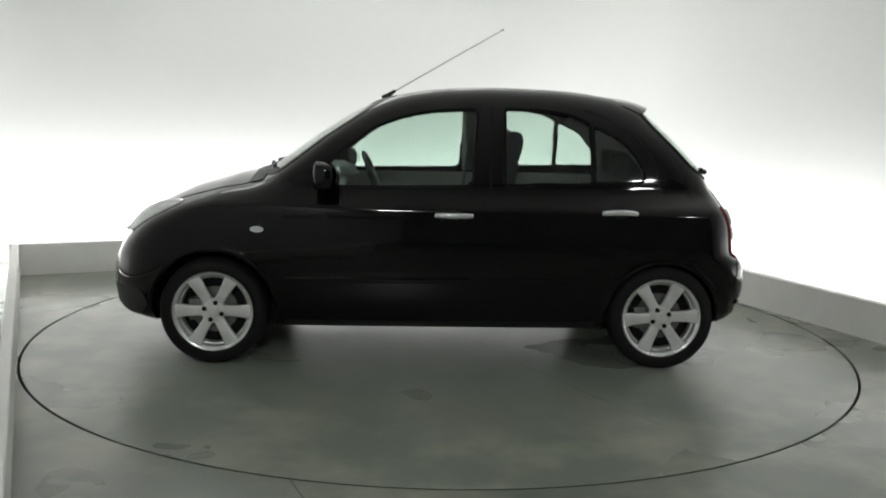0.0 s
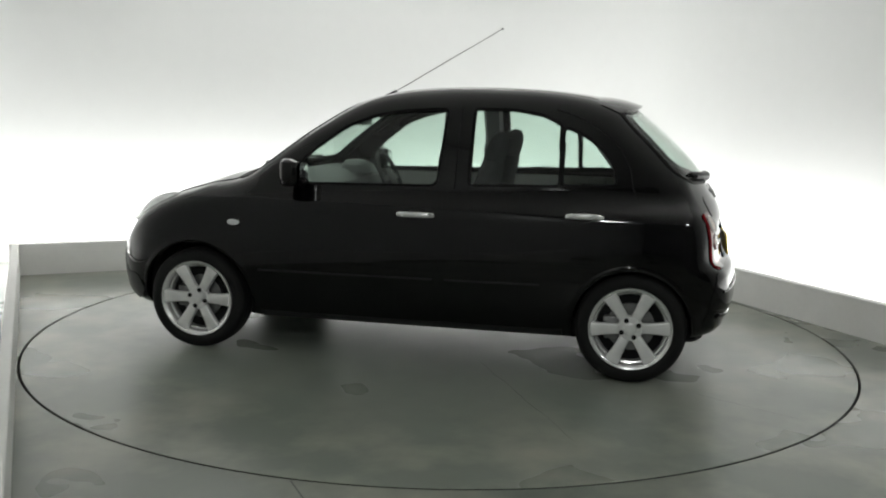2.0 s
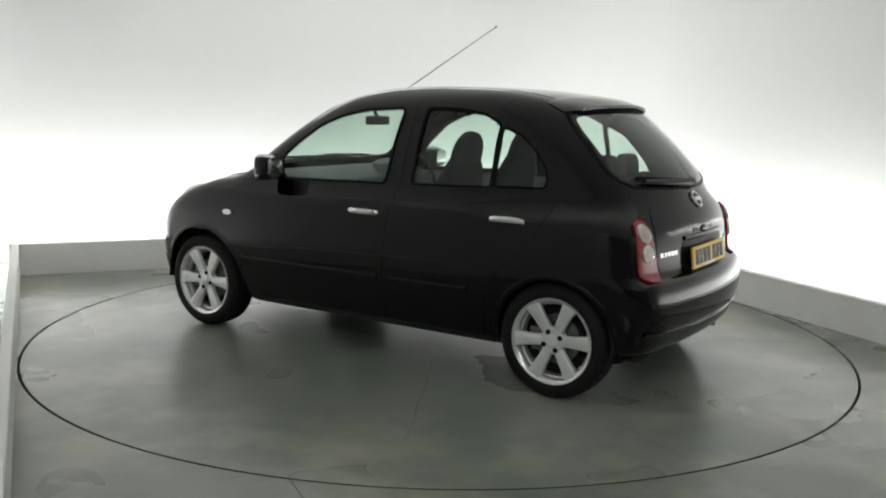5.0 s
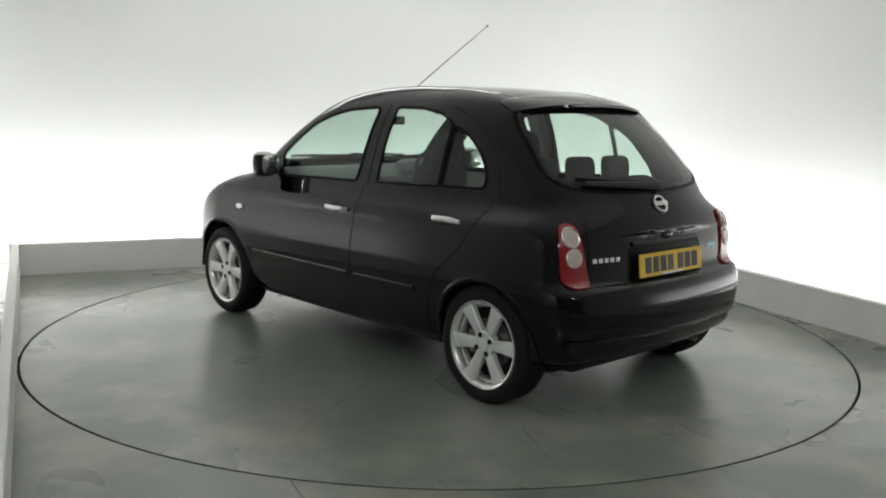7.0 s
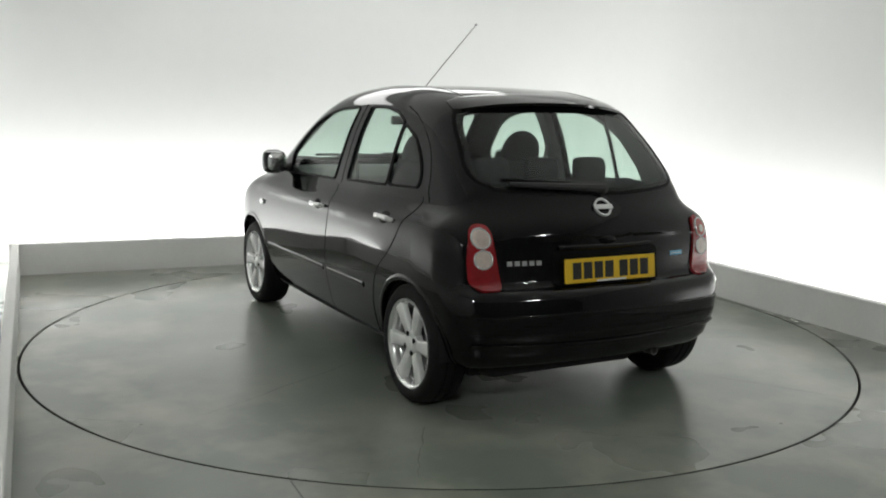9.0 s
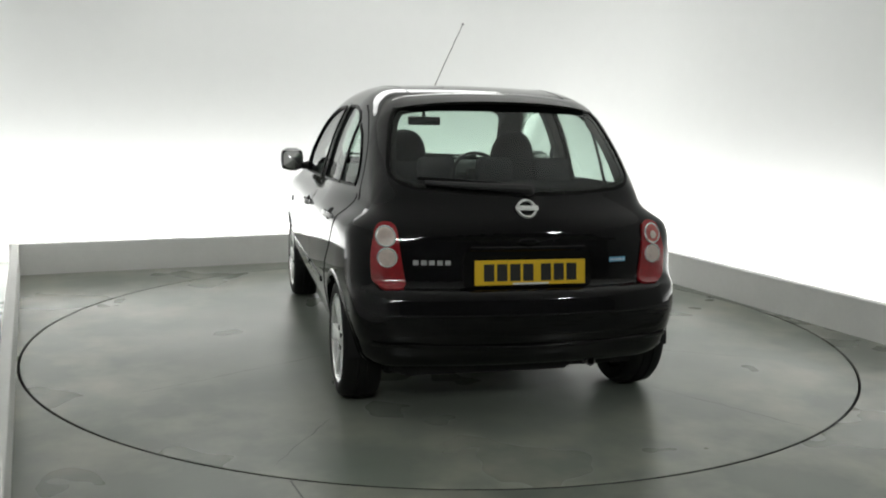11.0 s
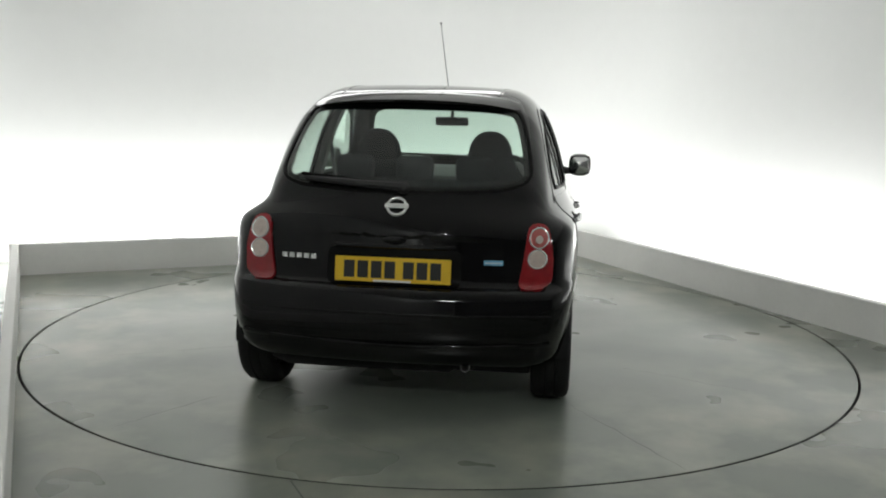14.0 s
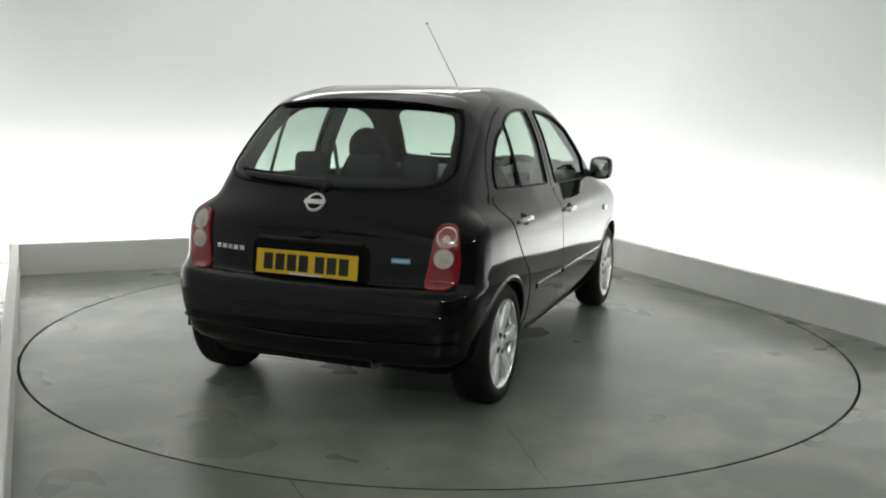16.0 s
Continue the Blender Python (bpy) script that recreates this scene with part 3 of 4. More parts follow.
def build_shell(car):
    """The painted body: rings of points round the form, open at windows and wheel arches."""
    nx, na = 230, 240
    s = np.linspace(0, math.pi, nx)
    xs = 0.055 - 1.815 * (0.55 * np.cos(s) + 0.45 * (1 - 2 * s / math.pi))
    zc = curve([-1.76, -1.6, -1.3, 1.3, 1.7, 1.915], [0.45, 0.55, 0.75, 0.7, 0.55, 0.45])(xs)
    ang = np.linspace(0, 2 * math.pi, na, endpoint=False)
    X, A = np.meshgrid(xs, ang, indexing="ij")
    Z = np.repeat(zc[:, None], na, 1)
    r = root_of(lambda v: form(X.ravel(), v * np.cos(A.ravel()), Z.ravel() + v * np.sin(A.ravel())), np.zeros(X.size), np.full(X.size, 1.3))
    P = np.stack([X.ravel(), r * np.cos(A.ravel()), Z.ravel() + r * np.sin(A.ravel())], -1)
    idx = np.arange(nx * na).reshape(nx, na)
    q = np.stack([idx[:-1], np.roll(idx, -1, 1)[:-1], np.roll(idx, -1, 1)[1:], idx[1:]], -1).reshape(-1, 4)
    c = P[q].mean(1)
    gone = np.zeros(len(q), bool)
    for o in (WIN_FRONT, WIN_REAR, WIN_QUARTER):
        gone |= in_poly(c[:, 0], c[:, 2], o) & (np.abs(c[:, 1]) > 0.35) & (c[:, 2] > 0.9)
    gone |= in_poly(c[:, 1], c[:, 2], SCREEN_REAR) & (c[:, 0] < -1.0)
    gone |= in_poly(c[:, 1], c[:, 2], SCREEN_FRONT) & (c[:, 0] > 0.3)
    for hx, hz, hr in HUBS:
        gone |= (np.hypot(c[:, 0] - hx, c[:, 2] - hz) < hr - 0.006) & (np.abs(c[:, 1]) > 0.45)
    q = q[~gone]
    me = bpy.data.meshes.new("body_shell")
    me.from_pydata(P.tolist(), [], q.tolist())
    bm = bmesh.new()
    bm.from_mesh(me)
    bmesh.ops.delete(bm, geom=[v for v in bm.verts if not v.link_faces], context="VERTS")
    bmesh.ops.recalc_face_normals(bm, faces=bm.faces)
    bpy.data.meshes.remove(me)
    skin("body_shell", bm, M_PAINT, car, "glossy black rounded hatchback body")


def build_wheel(car, hx, y, side):
    """Alloy wheel with six broad spokes; built about the origin with its face towards +y, then turned."""
    m = pose(hx, y * side, 0.288, 0, 0 if hx > 0 else 4, 0 if side > 0 else 180)
    wheel = new("wheel")
    wheel.parent, wheel.matrix_basis = car, m
    tagged(wheel, "alloy wheel with six broad silver spokes")
    bm = bmesh.new()
    prof = [(0.205, -0.17), (0.235, -0.185), (0.268, -0.18), (0.284, -0.160), (0.288, -0.13), (0.288, -0.118), (0.282, -0.116), (0.282, -0.110), (0.288, -0.108), (0.2885, -0.072), (0.282, -0.070), (0.282, -0.064), (0.288, -0.062), (0.287, -0.045), (0.284, -0.022), (0.268, -0.004), (0.245, 0.002), (0.222, -0.004), (0.213, -0.012), (0.205, -0.02)]
    lathe(bm, prof, 64)
    bmesh.ops.recalc_face_normals(bm, faces=bm.faces)
    part("tyre", bm, M_TYRE, wheel)
    bm = bmesh.new()
    lathe(bm, [(0.174, -0.075), (0.176, -0.060), (0.181, -0.050), (0.189, -0.047), (0.190, -0.03), (0.197, -0.014), (0.206, -0.006), (0.215, -0.004), (0.217, -0.010), (0.212, -0.018)], 64)
    bmesh.ops.recalc_face_normals(bm, faces=bm.faces)
    part("rim", bm, M_CHROME, wheel)
    bm = bmesh.new()
    lathe(bm, [(0.195, -0.16), (0.187, -0.10), (0.1735, -0.076)], 48)
    part("rim_barrel", bm, M_STEEL, wheel)
    for k in range(6):
        bm = bmesh.new()
        a = Matrix.Rotation(radians(60 * k), 4, "Y")
        rows = []
        for r, w, h in ((0.030, 0.020, -0.028), (0.06, 0.026, -0.021), (0.10, 0.027, -0.016), (0.15, 0.031, -0.012), (0.185, 0.036, -0.009), (0.203, 0.038, -0.010)):
            sec = [(-w, h - 0.030), (-w, h - 0.005), (-w + 0.003, h - 0.001), (-w + 0.006, h), (w - 0.006, h), (w - 0.003, h - 0.001), (w, h - 0.005), (w, h - 0.030)]
            rows.append([a @ Vector((r, hh, ww)) for ww, hh in sec])
        vs = grid_mesh(bm, rows, close_v=True)
        bm.faces.new(vs[0])
        bm.faces.new(vs[-1])
        bmesh.ops.recalc_face_normals(bm, faces=bm.faces)
        part("spoke", bm, M_RIM, wheel)
    bm = bmesh.new()
    lathe(bm, [(0.066, -0.06), (0.066, -0.026), (0.058, -0.019), (0.034, -0.018), (0.031, -0.012), (0.022, -0.009), (0.001, -0.008)], 32)
    bmesh.ops.recalc_face_normals(bm, faces=bm.faces)
    part("hub_cap", bm, M_RIM, wheel)
    for k in range(4):
        bm = bmesh.new()
        a = radians((17 if hx > 0 else -22) + 90 * k)
        lathe(bm, [(0.0125, -0.022), (0.0125, -0.0145), (0.001, -0.0145)], 14, Matrix.Translation((0.048 * math.cos(a), 0, 0.048 * math.sin(a))))
        part("wheel_bolt", bm, M_GAP, wheel)
    bm = bmesh.new()
    lathe(bm, [(0.001, -0.075), (0.125, -0.075), (0.125, -0.095), (0.001, -0.095)], 40)
    bmesh.ops.recalc_face_normals(bm, faces=bm.faces)
    part("brake_disc", bm, M_STEEL, wheel)
    bm = bmesh.new()
    box(bm, 0.06, 0.14, -0.115, -0.055, -0.06, 0.06, 0.012)
    part("brake_caliper", bm, M_STEEL, wheel)
    bm = bmesh.new()
    lathe(bm, [(0.001, -0.105), (0.186, -0.105), (0.186, -0.12)], 40)
    part("wheel_backing", bm, M_GAP, wheel)


def build_arches(car):
    for hx, hz, hr in HUBS:
        for side in (1, -1):
            ax = "left" if side > 0 else "right"
            # lip: a rolled edge over the wheel, open below
            a0, a1 = -4, 184
            rows = []
            for rr, lift in ((hr - 0.016, -0.03), (hr - 0.012, 0.001), (hr - 0.006, 0.0045), (hr + 0.008, 0.004), (hr + 0.022, -0.002)):
                o = np.array([(hx + rr * math.cos(radians(a)), hz + rr * math.sin(radians(a))) for a in np.linspace(a0, a1, 48)])
                rows.append(list(map(tuple, lifted(ax, o, lift))))
            bm = bmesh.new()
            grid_mesh(bm, rows)
            bmesh.ops.recalc_face_normals(bm, faces=bm.faces)
            part("wheel_arch_lip", bm, M_PAINT, car)
            # liner
            bm = bmesh.new()
            rows = []
            for yy, rr in ((0.79, hr - 0.008), (0.70, hr + 0.0), (0.50, hr + 0.0), (0.48, 0.05)):
                rows.append([(hx + rr * math.cos(radians(a)), yy * side, hz + rr * math.sin(radians(a))) for a in np.linspace(-3, 183, 40)])
            grid_mesh(bm, rows)
            part("wheel_arch_liner", bm, M_GAP, car)


def rounded_bar(bm, pts, w, h, axis, lift):
    """A strip of half-width w along a 2D line on the form, h proud."""
    o = np.array(pts, float)
    t = np.gradient(o, axis=0)
    nrm = np.stack([-t[:, 1], t[:, 0]], -1)
    nrm /= np.linalg.norm(nrm, axis=1, keepdims=True)
    rows = [lifted(axis, o + nrm * w * k, lift + e) for k, e in ((-1, -0.006), (-0.95, h * 0.6), (-0.5, h), (0.5, h), (0.95, h * 0.6), (1, -0.006))]
    rows = [list(map(tuple, r)) for r in rows]
    vs = grid_mesh(bm, rows)
    bm.faces.new([r[0] for r in vs])
    bm.faces.new([r[-1] for r in vs])
    bmesh.ops.recalc_face_normals(bm, faces=bm.faces)
    return bm


def line(a, b, n=24):
    return [(a[0] + (b[0] - a[0]) * k / n, a[1] + (b[1] - a[1]) * k / n) for k in range(n + 1)]


def build_handle(door, ax, x0, x1, z):
    side = 1 if ax == "left" else -1
    c = np.array([[(x0 + x1) / 2, z - 0.005]])
    cup = outline([(c[0][0] + 0.045 * math.cos(a), z + 0.004 + 0.028 * math.sin(a)) for a in np.linspace(0, 2 * math.pi, 16, endpoint=False)])
    part("handle_recess", panel(ax, cup, 0.0045, 4, 0.004), M_GAP, door)
    bm = bmesh.new()
    rows = []
    for k in range(13):
        t = k / 12
        x = x0 + (x1 - x0) * t
        e = math.sin(math.pi * t) ** 0.5 if 0 < t < 1 else 0.0
        p = lifted(ax, np.array([[x, z]]), 0.004 + 0.026 * e)[0]
        hh = 0.011 + 0.004 * min(1, 8 * min(t, 1 - t))
        rows.append([(p[0], p[1] + side * 0.008 * math.cos(a), p[2] + hh * math.sin(a)) for a in np.linspace(0, 2 * math.pi, 10, endpoint=False)])
    vs = grid_mesh(bm, rows, close_v=True)
    bm.faces.new(vs[0])
    bm.faces.new(vs[-1])
    bmesh.ops.recalc_face_normals(bm, faces=bm.faces)
    part("handle", bm, M_CHROME, door, "chrome pull handle")


def build_sides(car):
    for side in (1, -1):
        ax = "left" if side > 0 else "right"
        fd = skin("front_door", panel(ax, DOOR_FRONT, 0.003, 14, 0.02), M_PAINT, car, "closed black front door")
        rd = skin("rear_door", panel(ax, DOOR_REAR, 0.003, 14, 0.02), M_PAINT, car, "closed black rear door")
        for door, o in ((fd, WIN_FRONT), (rd, WIN_REAR), (rd, WIN_QUARTER)):
            g = skin("window_pane", panel(ax, inset(o, 0.012), -0.006, 8, 0), M_GLASS, door, "green-tinted side glass")
            g.visible_shadow = False
            part("window_seal", band(ax, o, 0.004, 0.009), M_SEAL, door)
        part("side_moulding", rounded_bar(bmesh.new(), line((0.83, 0.475), (-0.165, 0.482)), 0.016, 0.007, ax, 0.003), M_PAINT, fd)
        part("side_moulding", rounded_bar(bmesh.new(), line((-0.235, 0.482), (-0.74, 0.489)), 0.016, 0.007, ax, 0.003), M_PAINT, rd)
        build_handle(fd, ax, 0.035, -0.170, 0.832)
        build_handle(rd, ax, -0.858, -1.052, 0.857)
        seam = outline([(-0.62, 1.418), (-0.82, 1.385), (-0.96, 1.325), (-1.096, 1.225), (-1.163, 1.115), (-1.189, 1.007), (-1.180, 0.975)], True, 0.02)
        seam = seam[:int(np.argmin(np.hypot(seam[:, 0] + 1.180, seam[:, 1] - 0.975)))]
        part("door_seam", rounded_bar(bmesh.new(), seam[8:], 0.0028, 0.0012, ax, 0.0008), M_GAP, rd)
        part("door_seam", rounded_bar(bmesh.new(), line((-0.262, 0.97), (-0.268, 1.405), 20), 0.0028, 0.0012, ax, 0.0008), M_GAP, fd)
        # key lock at the front handle's end, side repeater on the wing
        lock = outline([(-0.152 + 0.0085 * math.cos(a), 0.8325 + 0.0085 * math.sin(a)) for a in np.linspace(0, 2 * math.pi, 10, endpoint=False)], step=0.005)
        part("key_lock", panel(ax, lock, 0.031, 2, 0.02), M_STEEL, fd)
        rep = outline([(0.972 + 0.036 * math.cos(a), 0.742 + 0.017 * math.sin(a)) for a in np.linspace(0, 2 * math.pi, 14, endpoint=False)], step=0.01)
        part("side_repeater", panel(ax, rep, 0.010, 4, 0.012), M_HEADLAMP, car, "small clear oval indicator lens")
        # sill
        part("sill", rounded_bar(bmesh.new(), line((0.84, 0.218), (-0.86, 0.232), 40), 0.022, 0.004, ax, 0.0), M_PLASTIC, car)
        # door mirror
        mir = new("door_mirror")
        mir.parent = car
        tagged(mir, "black door mirror")
        bm = bmesh.new()
        secs = []
        for t in np.linspace(0, 1, 11):
            e = math.sqrt(max(0.0, 1 - (2 * t - 1) ** 2)) ** 0.6
            secs.append((0.612 + 0.02 * (1 - e), 0.858 * side, 0.958 + 0.148 * t, max(0.012, 0.074 * (0.45 + 0.55 * e)), max(0.01, 0.062 * (0.4 + 0.6 * e))))
        loft_blob(bm, secs, 24, 2.6)
        bmesh.ops.recalc_face_normals(bm, faces=bm.faces)
        part("housing", bm, M_PAINT, mir)
        bm = bmesh.new()
        tube(bm, [(0.64, 0.735 * side, 0.995), (0.63, 0.79 * side, 0.99), (0.62, 0.84 * side, 1.0)], [0.030, 0.022, 0.020], 12)
        part("arm", bm, M_PLASTIC, mir)
        bm = bmesh.new()
        o = outline(soften([(0.800, 0.975), (0.798, 1.088), (0.918, 1.090), (0.918, 0.982)], 0.035), False, 0.01)
        c = o.mean(0)
        rings = [[(0.545 - 0.016 * (1 - k * k), (c[0] + (p[0] - c[0]) * k) * side, c[1] + (p[1] - c[1]) * k) for p in o] for k in (1, 0.85, 0.65, 0.45, 0.25, 0.05)]
        vs = grid_mesh(bm, rings, close_v=True)
        bm.faces.new(vs[-1])
        bmesh.ops.recalc_face_normals(bm, faces=bm.faces)
        part("mirror_glass", bm, M_MIRROR, mir, "convex mirror glass")


def build_rear(car):
    gate = skin("tailgate", panel("rear", TAILGATE, 0.003, 12, 0.02), M_PAINT, car, "closed black rear hatch")
    g = skin("rear_window", panel("rear", inset(SCREEN_REAR, 0.012), 0.0, 12, 0), M_GLASS, car, "green-tinted curved rear window")
    g.visible_shadow = False
    part("window_seal", band("rear", SCREEN_REAR, 0.0, 0.014, 0.003), M_SEAL, car)
    part("window_border", band("rear", SCREEN_REAR, 0.022, 0.006, -0.006, 0.003), M_SEAL, g, "black printed border of the glass")
    # lamps
    for side in (1, -1):
        o = outline(soften([(0.588 * side, 0.893), (0.675 * side, 0.888), (0.702 * side, 0.76), (0.698 * side, 0.64), (0.66 * side, 0.606), (0.548 * side, 0.606), (0.566 * side, 0.70), (0.578 * side, 0.79)], 0.04), False, 0.015)
        lamp = part("tail_lamp", panel("rear", o, 0.012, 8, 0.022), M_RED, car, "red tail lamp with two clear round lenses")
        for cy, cz, r in ((0.635, 0.831, 0.040), (0.631, 0.744, 0.040)):
            c = outline([(cy * side + r * math.cos(a), cz + r * math.sin(a)) for a in np.linspace(0, 2 * math.pi, 20, endpoint=False)], step=0.012)
            part("round_lens", panel("rear", c, 0.017, 5, 0.008), M_PINK if side < 0 and cz > 0.8 else M_LENS, lamp, "red-tinted round lens" if side < 0 and cz > 0.8 else "clear round lens")
            part("lens_ring", band("rear", c, 0.003, 0.0025, 0.018, 0.008), M_CHROME, lamp, "bright ring round the lens")
            c = outline([(cy * side + 0.4 * r * math.cos(a), cz - 0.006 + 0.4 * r * math.sin(a)) for a in np.linspace(0, 2 * math.pi, 14, endpoint=False)], step=0.008)
            part("bulb", panel("rear", c, 0.0215, 3, 0.003), M_LENS, lamp)
    # number plate recess and plate
    rec = outline(soften([(-0.30, 0.775), (0.30, 0.775), (0.305, 0.615), (-0.305, 0.615)], 0.03), False, 0.015)
    part("plate_recess", panel("rear", rec, 0.005, 6, 0.004), M_SEAL, gate)
    m = Matrix.Translation((-1.7115, 0, 0.684)) @ Euler((0, radians(7), 0)).to_matrix().to_4x4()
    bm = bmesh.new()
    box(bm, -0.004, 0.006, -0.26, 0.26, -0.0555, 0.0555, 0.002, m, 1)
    plate = part("number_plate", bm, M_YELLOW, gate, "yellow rear number plate")
    y = 0.219
    for k in range(7):
        bm = bmesh.new()
        box(bm, -0.0062, -0.003, y - 0.048, y, -0.038, 0.038, 0.001, m, 1)
        part("plate_mark", bm, M_INK, plate)
        y -= 0.061 + (0.022 if k == 3 else 0)
    bm = bmesh.new()
    box(bm, -0.0064, -0.003, -0.085, 0.085, -0.0545, -0.0455, 0.001, m, 1)
    part("plate_strip", bm, M_WHITE, plate, "thin white strip along the plate")
    # garnish with grip above the plate, catch below
    part("garnish", rounded_bar(bmesh.new(), line((-0.27, 0.784), (0.27, 0.784), 20), 0.011, 0.010, "rear", 0.003), M_PAINT, gate)
    # badge: a plain ring with a bar
    c = lifted("rear", np.array([[0.0, 0.955]]), 0.008)[0]
    nrm = Vector(gradient(np.array([c]))[0])
    mb = Matrix.Translation(c) @ nrm.to_track_quat("Y", "Z").to_matrix().to_4x4()
    bm = bmesh.new()
    lathe(bm, [(0.036, -0.004), (0.036, 0.003), (0.040, 0.006), (0.046, 0.006), (0.049, 0.002), (0.049, -0.004)], 40, mb)
    badge = part("badge", bm, M_CHROME, gate, "round chrome badge with a cross bar")
    bm = bmesh.new()
    box(bm, -0.054, 0.054, 0.0, 0.008, -0.012, 0.012, 0.002, mb)
    part("badge_bar", bm, M_CHROME, badge)
    # model script as plain chrome strokes, sticker
    for k in range(5):
        y0 = 0.522 - 0.035 * k
        o = np.array([(y0, 0.713), (y0 - 0.024, 0.713), (y0 - 0.024, 0.734), (y0, 0.734)])
        part("script_stroke", panel("rear", outline(o, False, 0.012), 0.007, 2, 0.004), M_CHROME, gate)
    o = outline(np.array([(-0.40, 0.714), (-0.485, 0.714), (-0.485, 0.736), (-0.40, 0.736)]), False, 0.012)
    part("sticker", panel("rear", o, 0.005, 2, 0.002), M_BLUE, gate)
    o = outline(np.array([(-0.405, 0.722), (-0.48, 0.722), (-0.48, 0.727), (-0.405, 0.727)]), False, 0.012)
    part("sticker_print", panel("rear", o, 0.006, 2, 0.0005), M_WHITE, gate)
    # bumper with a lower crease
    b = outline(soften([(-0.74, 0.60), (-0.55, 0.608), (0.55, 0.608), (0.74, 0.60), (0.76, 0.45), (0.73, 0.30), (-0.73, 0.30), (-0.76, 0.45)], 0.04), False)
    bump = skin("rear_bumper", panel("rear", b, 0.004, 12, 0.02), M_PAINT, car, "black body-coloured rear bumper")
    part("bumper_strip", rounded_bar(bmesh.new(), [(y, 0.375 - 0.02 * math.cos(y * 2)) for y in np.linspace(-0.70, 0.70, 40)], 0.010, 0.010, "rear", 0.004), M_PAINT, bump)
    part("bumper_strip", rounded_bar(bmesh.new(), [(y, 0.500 - 0.004 * y * y) for y in np.linspace(-0.70, 0.70, 40)], 0.007, 0.006, "rear", 0.003), M_PAINT, bump)
    bm = bmesh.new()
    lathe(bm, [(0.014, -0.01), (0.014, 0.012), (0.010, 0.016), (0.001, 0.016)], 14, Matrix.Translation((-1.745, 0.09, 0.555)) @ Matrix.Rotation(radians(90), 4, "Z"))
    part("towing_cover", bm, M_PAINT, bump)
    # lock cover above the plate
    p = lifted("rear", np.array([[0.0, 0.815]]), 0.0)[0]
    bm = bmesh.new()
    bmesh.ops.create_uvsphere(bm, u_segments=20, v_segments=12, radius=1.0, matrix=Matrix.Translation(p) @ Matrix.Diagonal((0.014, 0.055, 0.022, 1)))
    part("lock_cover", bm, M_PAINT, gate)
    # wiper and high spoiler
    wp = new("rear_wiper")
    wp.parent = car
    pts = lifted("rear", np.array(line((-0.02, 1.035), (0.44, 1.055), 14)), 0.02)
    bm = bmesh.new()
    tube(bm, list(map(tuple, pts)), [0.024 - 0.013 * k / 14 for k in range(15)], 8)
    part("wiper_arm", bm, M_PLASTIC, wp)
    bm = bmesh.new()
    pts = lifted("rear", np.array(line((0.02, 1.052), (0.47, 1.075), 14)), 0.012)
    tube(bm, list(map(tuple, pts)), 0.010, 6)
    part("wiper_blade", bm, M_SEAL, wp)
    bm = bmesh.new()
    p = lifted("rear", np.array([[-0.02, 1.035]]), 0.012)[0]
    bmesh.ops.create_uvsphere(bm, u_segments=14, v_segments=8, radius=0.03, matrix=Matrix.Translation(p))
    part("wiper_pivot", bm, M_PLASTIC, wp)
    rows = []
    for y in np.linspace(-0.515, 0.515, 52):
        e = abs(y) / 0.515
        start = onto("top", np.array([-0.955 - 0.03 * e**2]), np.array([y * 0.97]))[0]
        end = onto("rear", np.array([y]), np.array([1.416 - 0.026 * e**2]))[0]
        reach = 0.035 * (1 - e**6)
        tip = end + np.array([-reach, 0, 0.018 * (1 - e**4)])
        mids = [start + (tip - start) * k + np.array([0, 0, 0.012 * math.sin(math.pi * k) * (1 - e**4)]) for k in (0.0, 0.15, 0.35, 0.55, 0.75, 0.92)]
        row = np.array(mids + [tip, tip + np.array([0.004, 0, -0.014 * (1 - 0.6 * e**4)]), end + np.array([0, 0, -0.012])])
        lift = np.array([-0.006, 0.003, 0.004, 0.005, 0.005, 0.005, 0.005, 0.004, 0.002])
        depth = form(*row.T)
        row = row + gradient(row) * np.maximum(lift - depth, 0)[:, None]
        row[0] = start + gradient(start[None])[0] * -0.004
        rows.append(list(map(tuple, row)))
    bm = bmesh.new()
    grid_mesh(bm, rows)
    bmesh.ops.recalc_face_normals(bm, faces=bm.faces)
    part("roof_spoiler", bm, M_PAINT, car, "black roof spoiler lip")


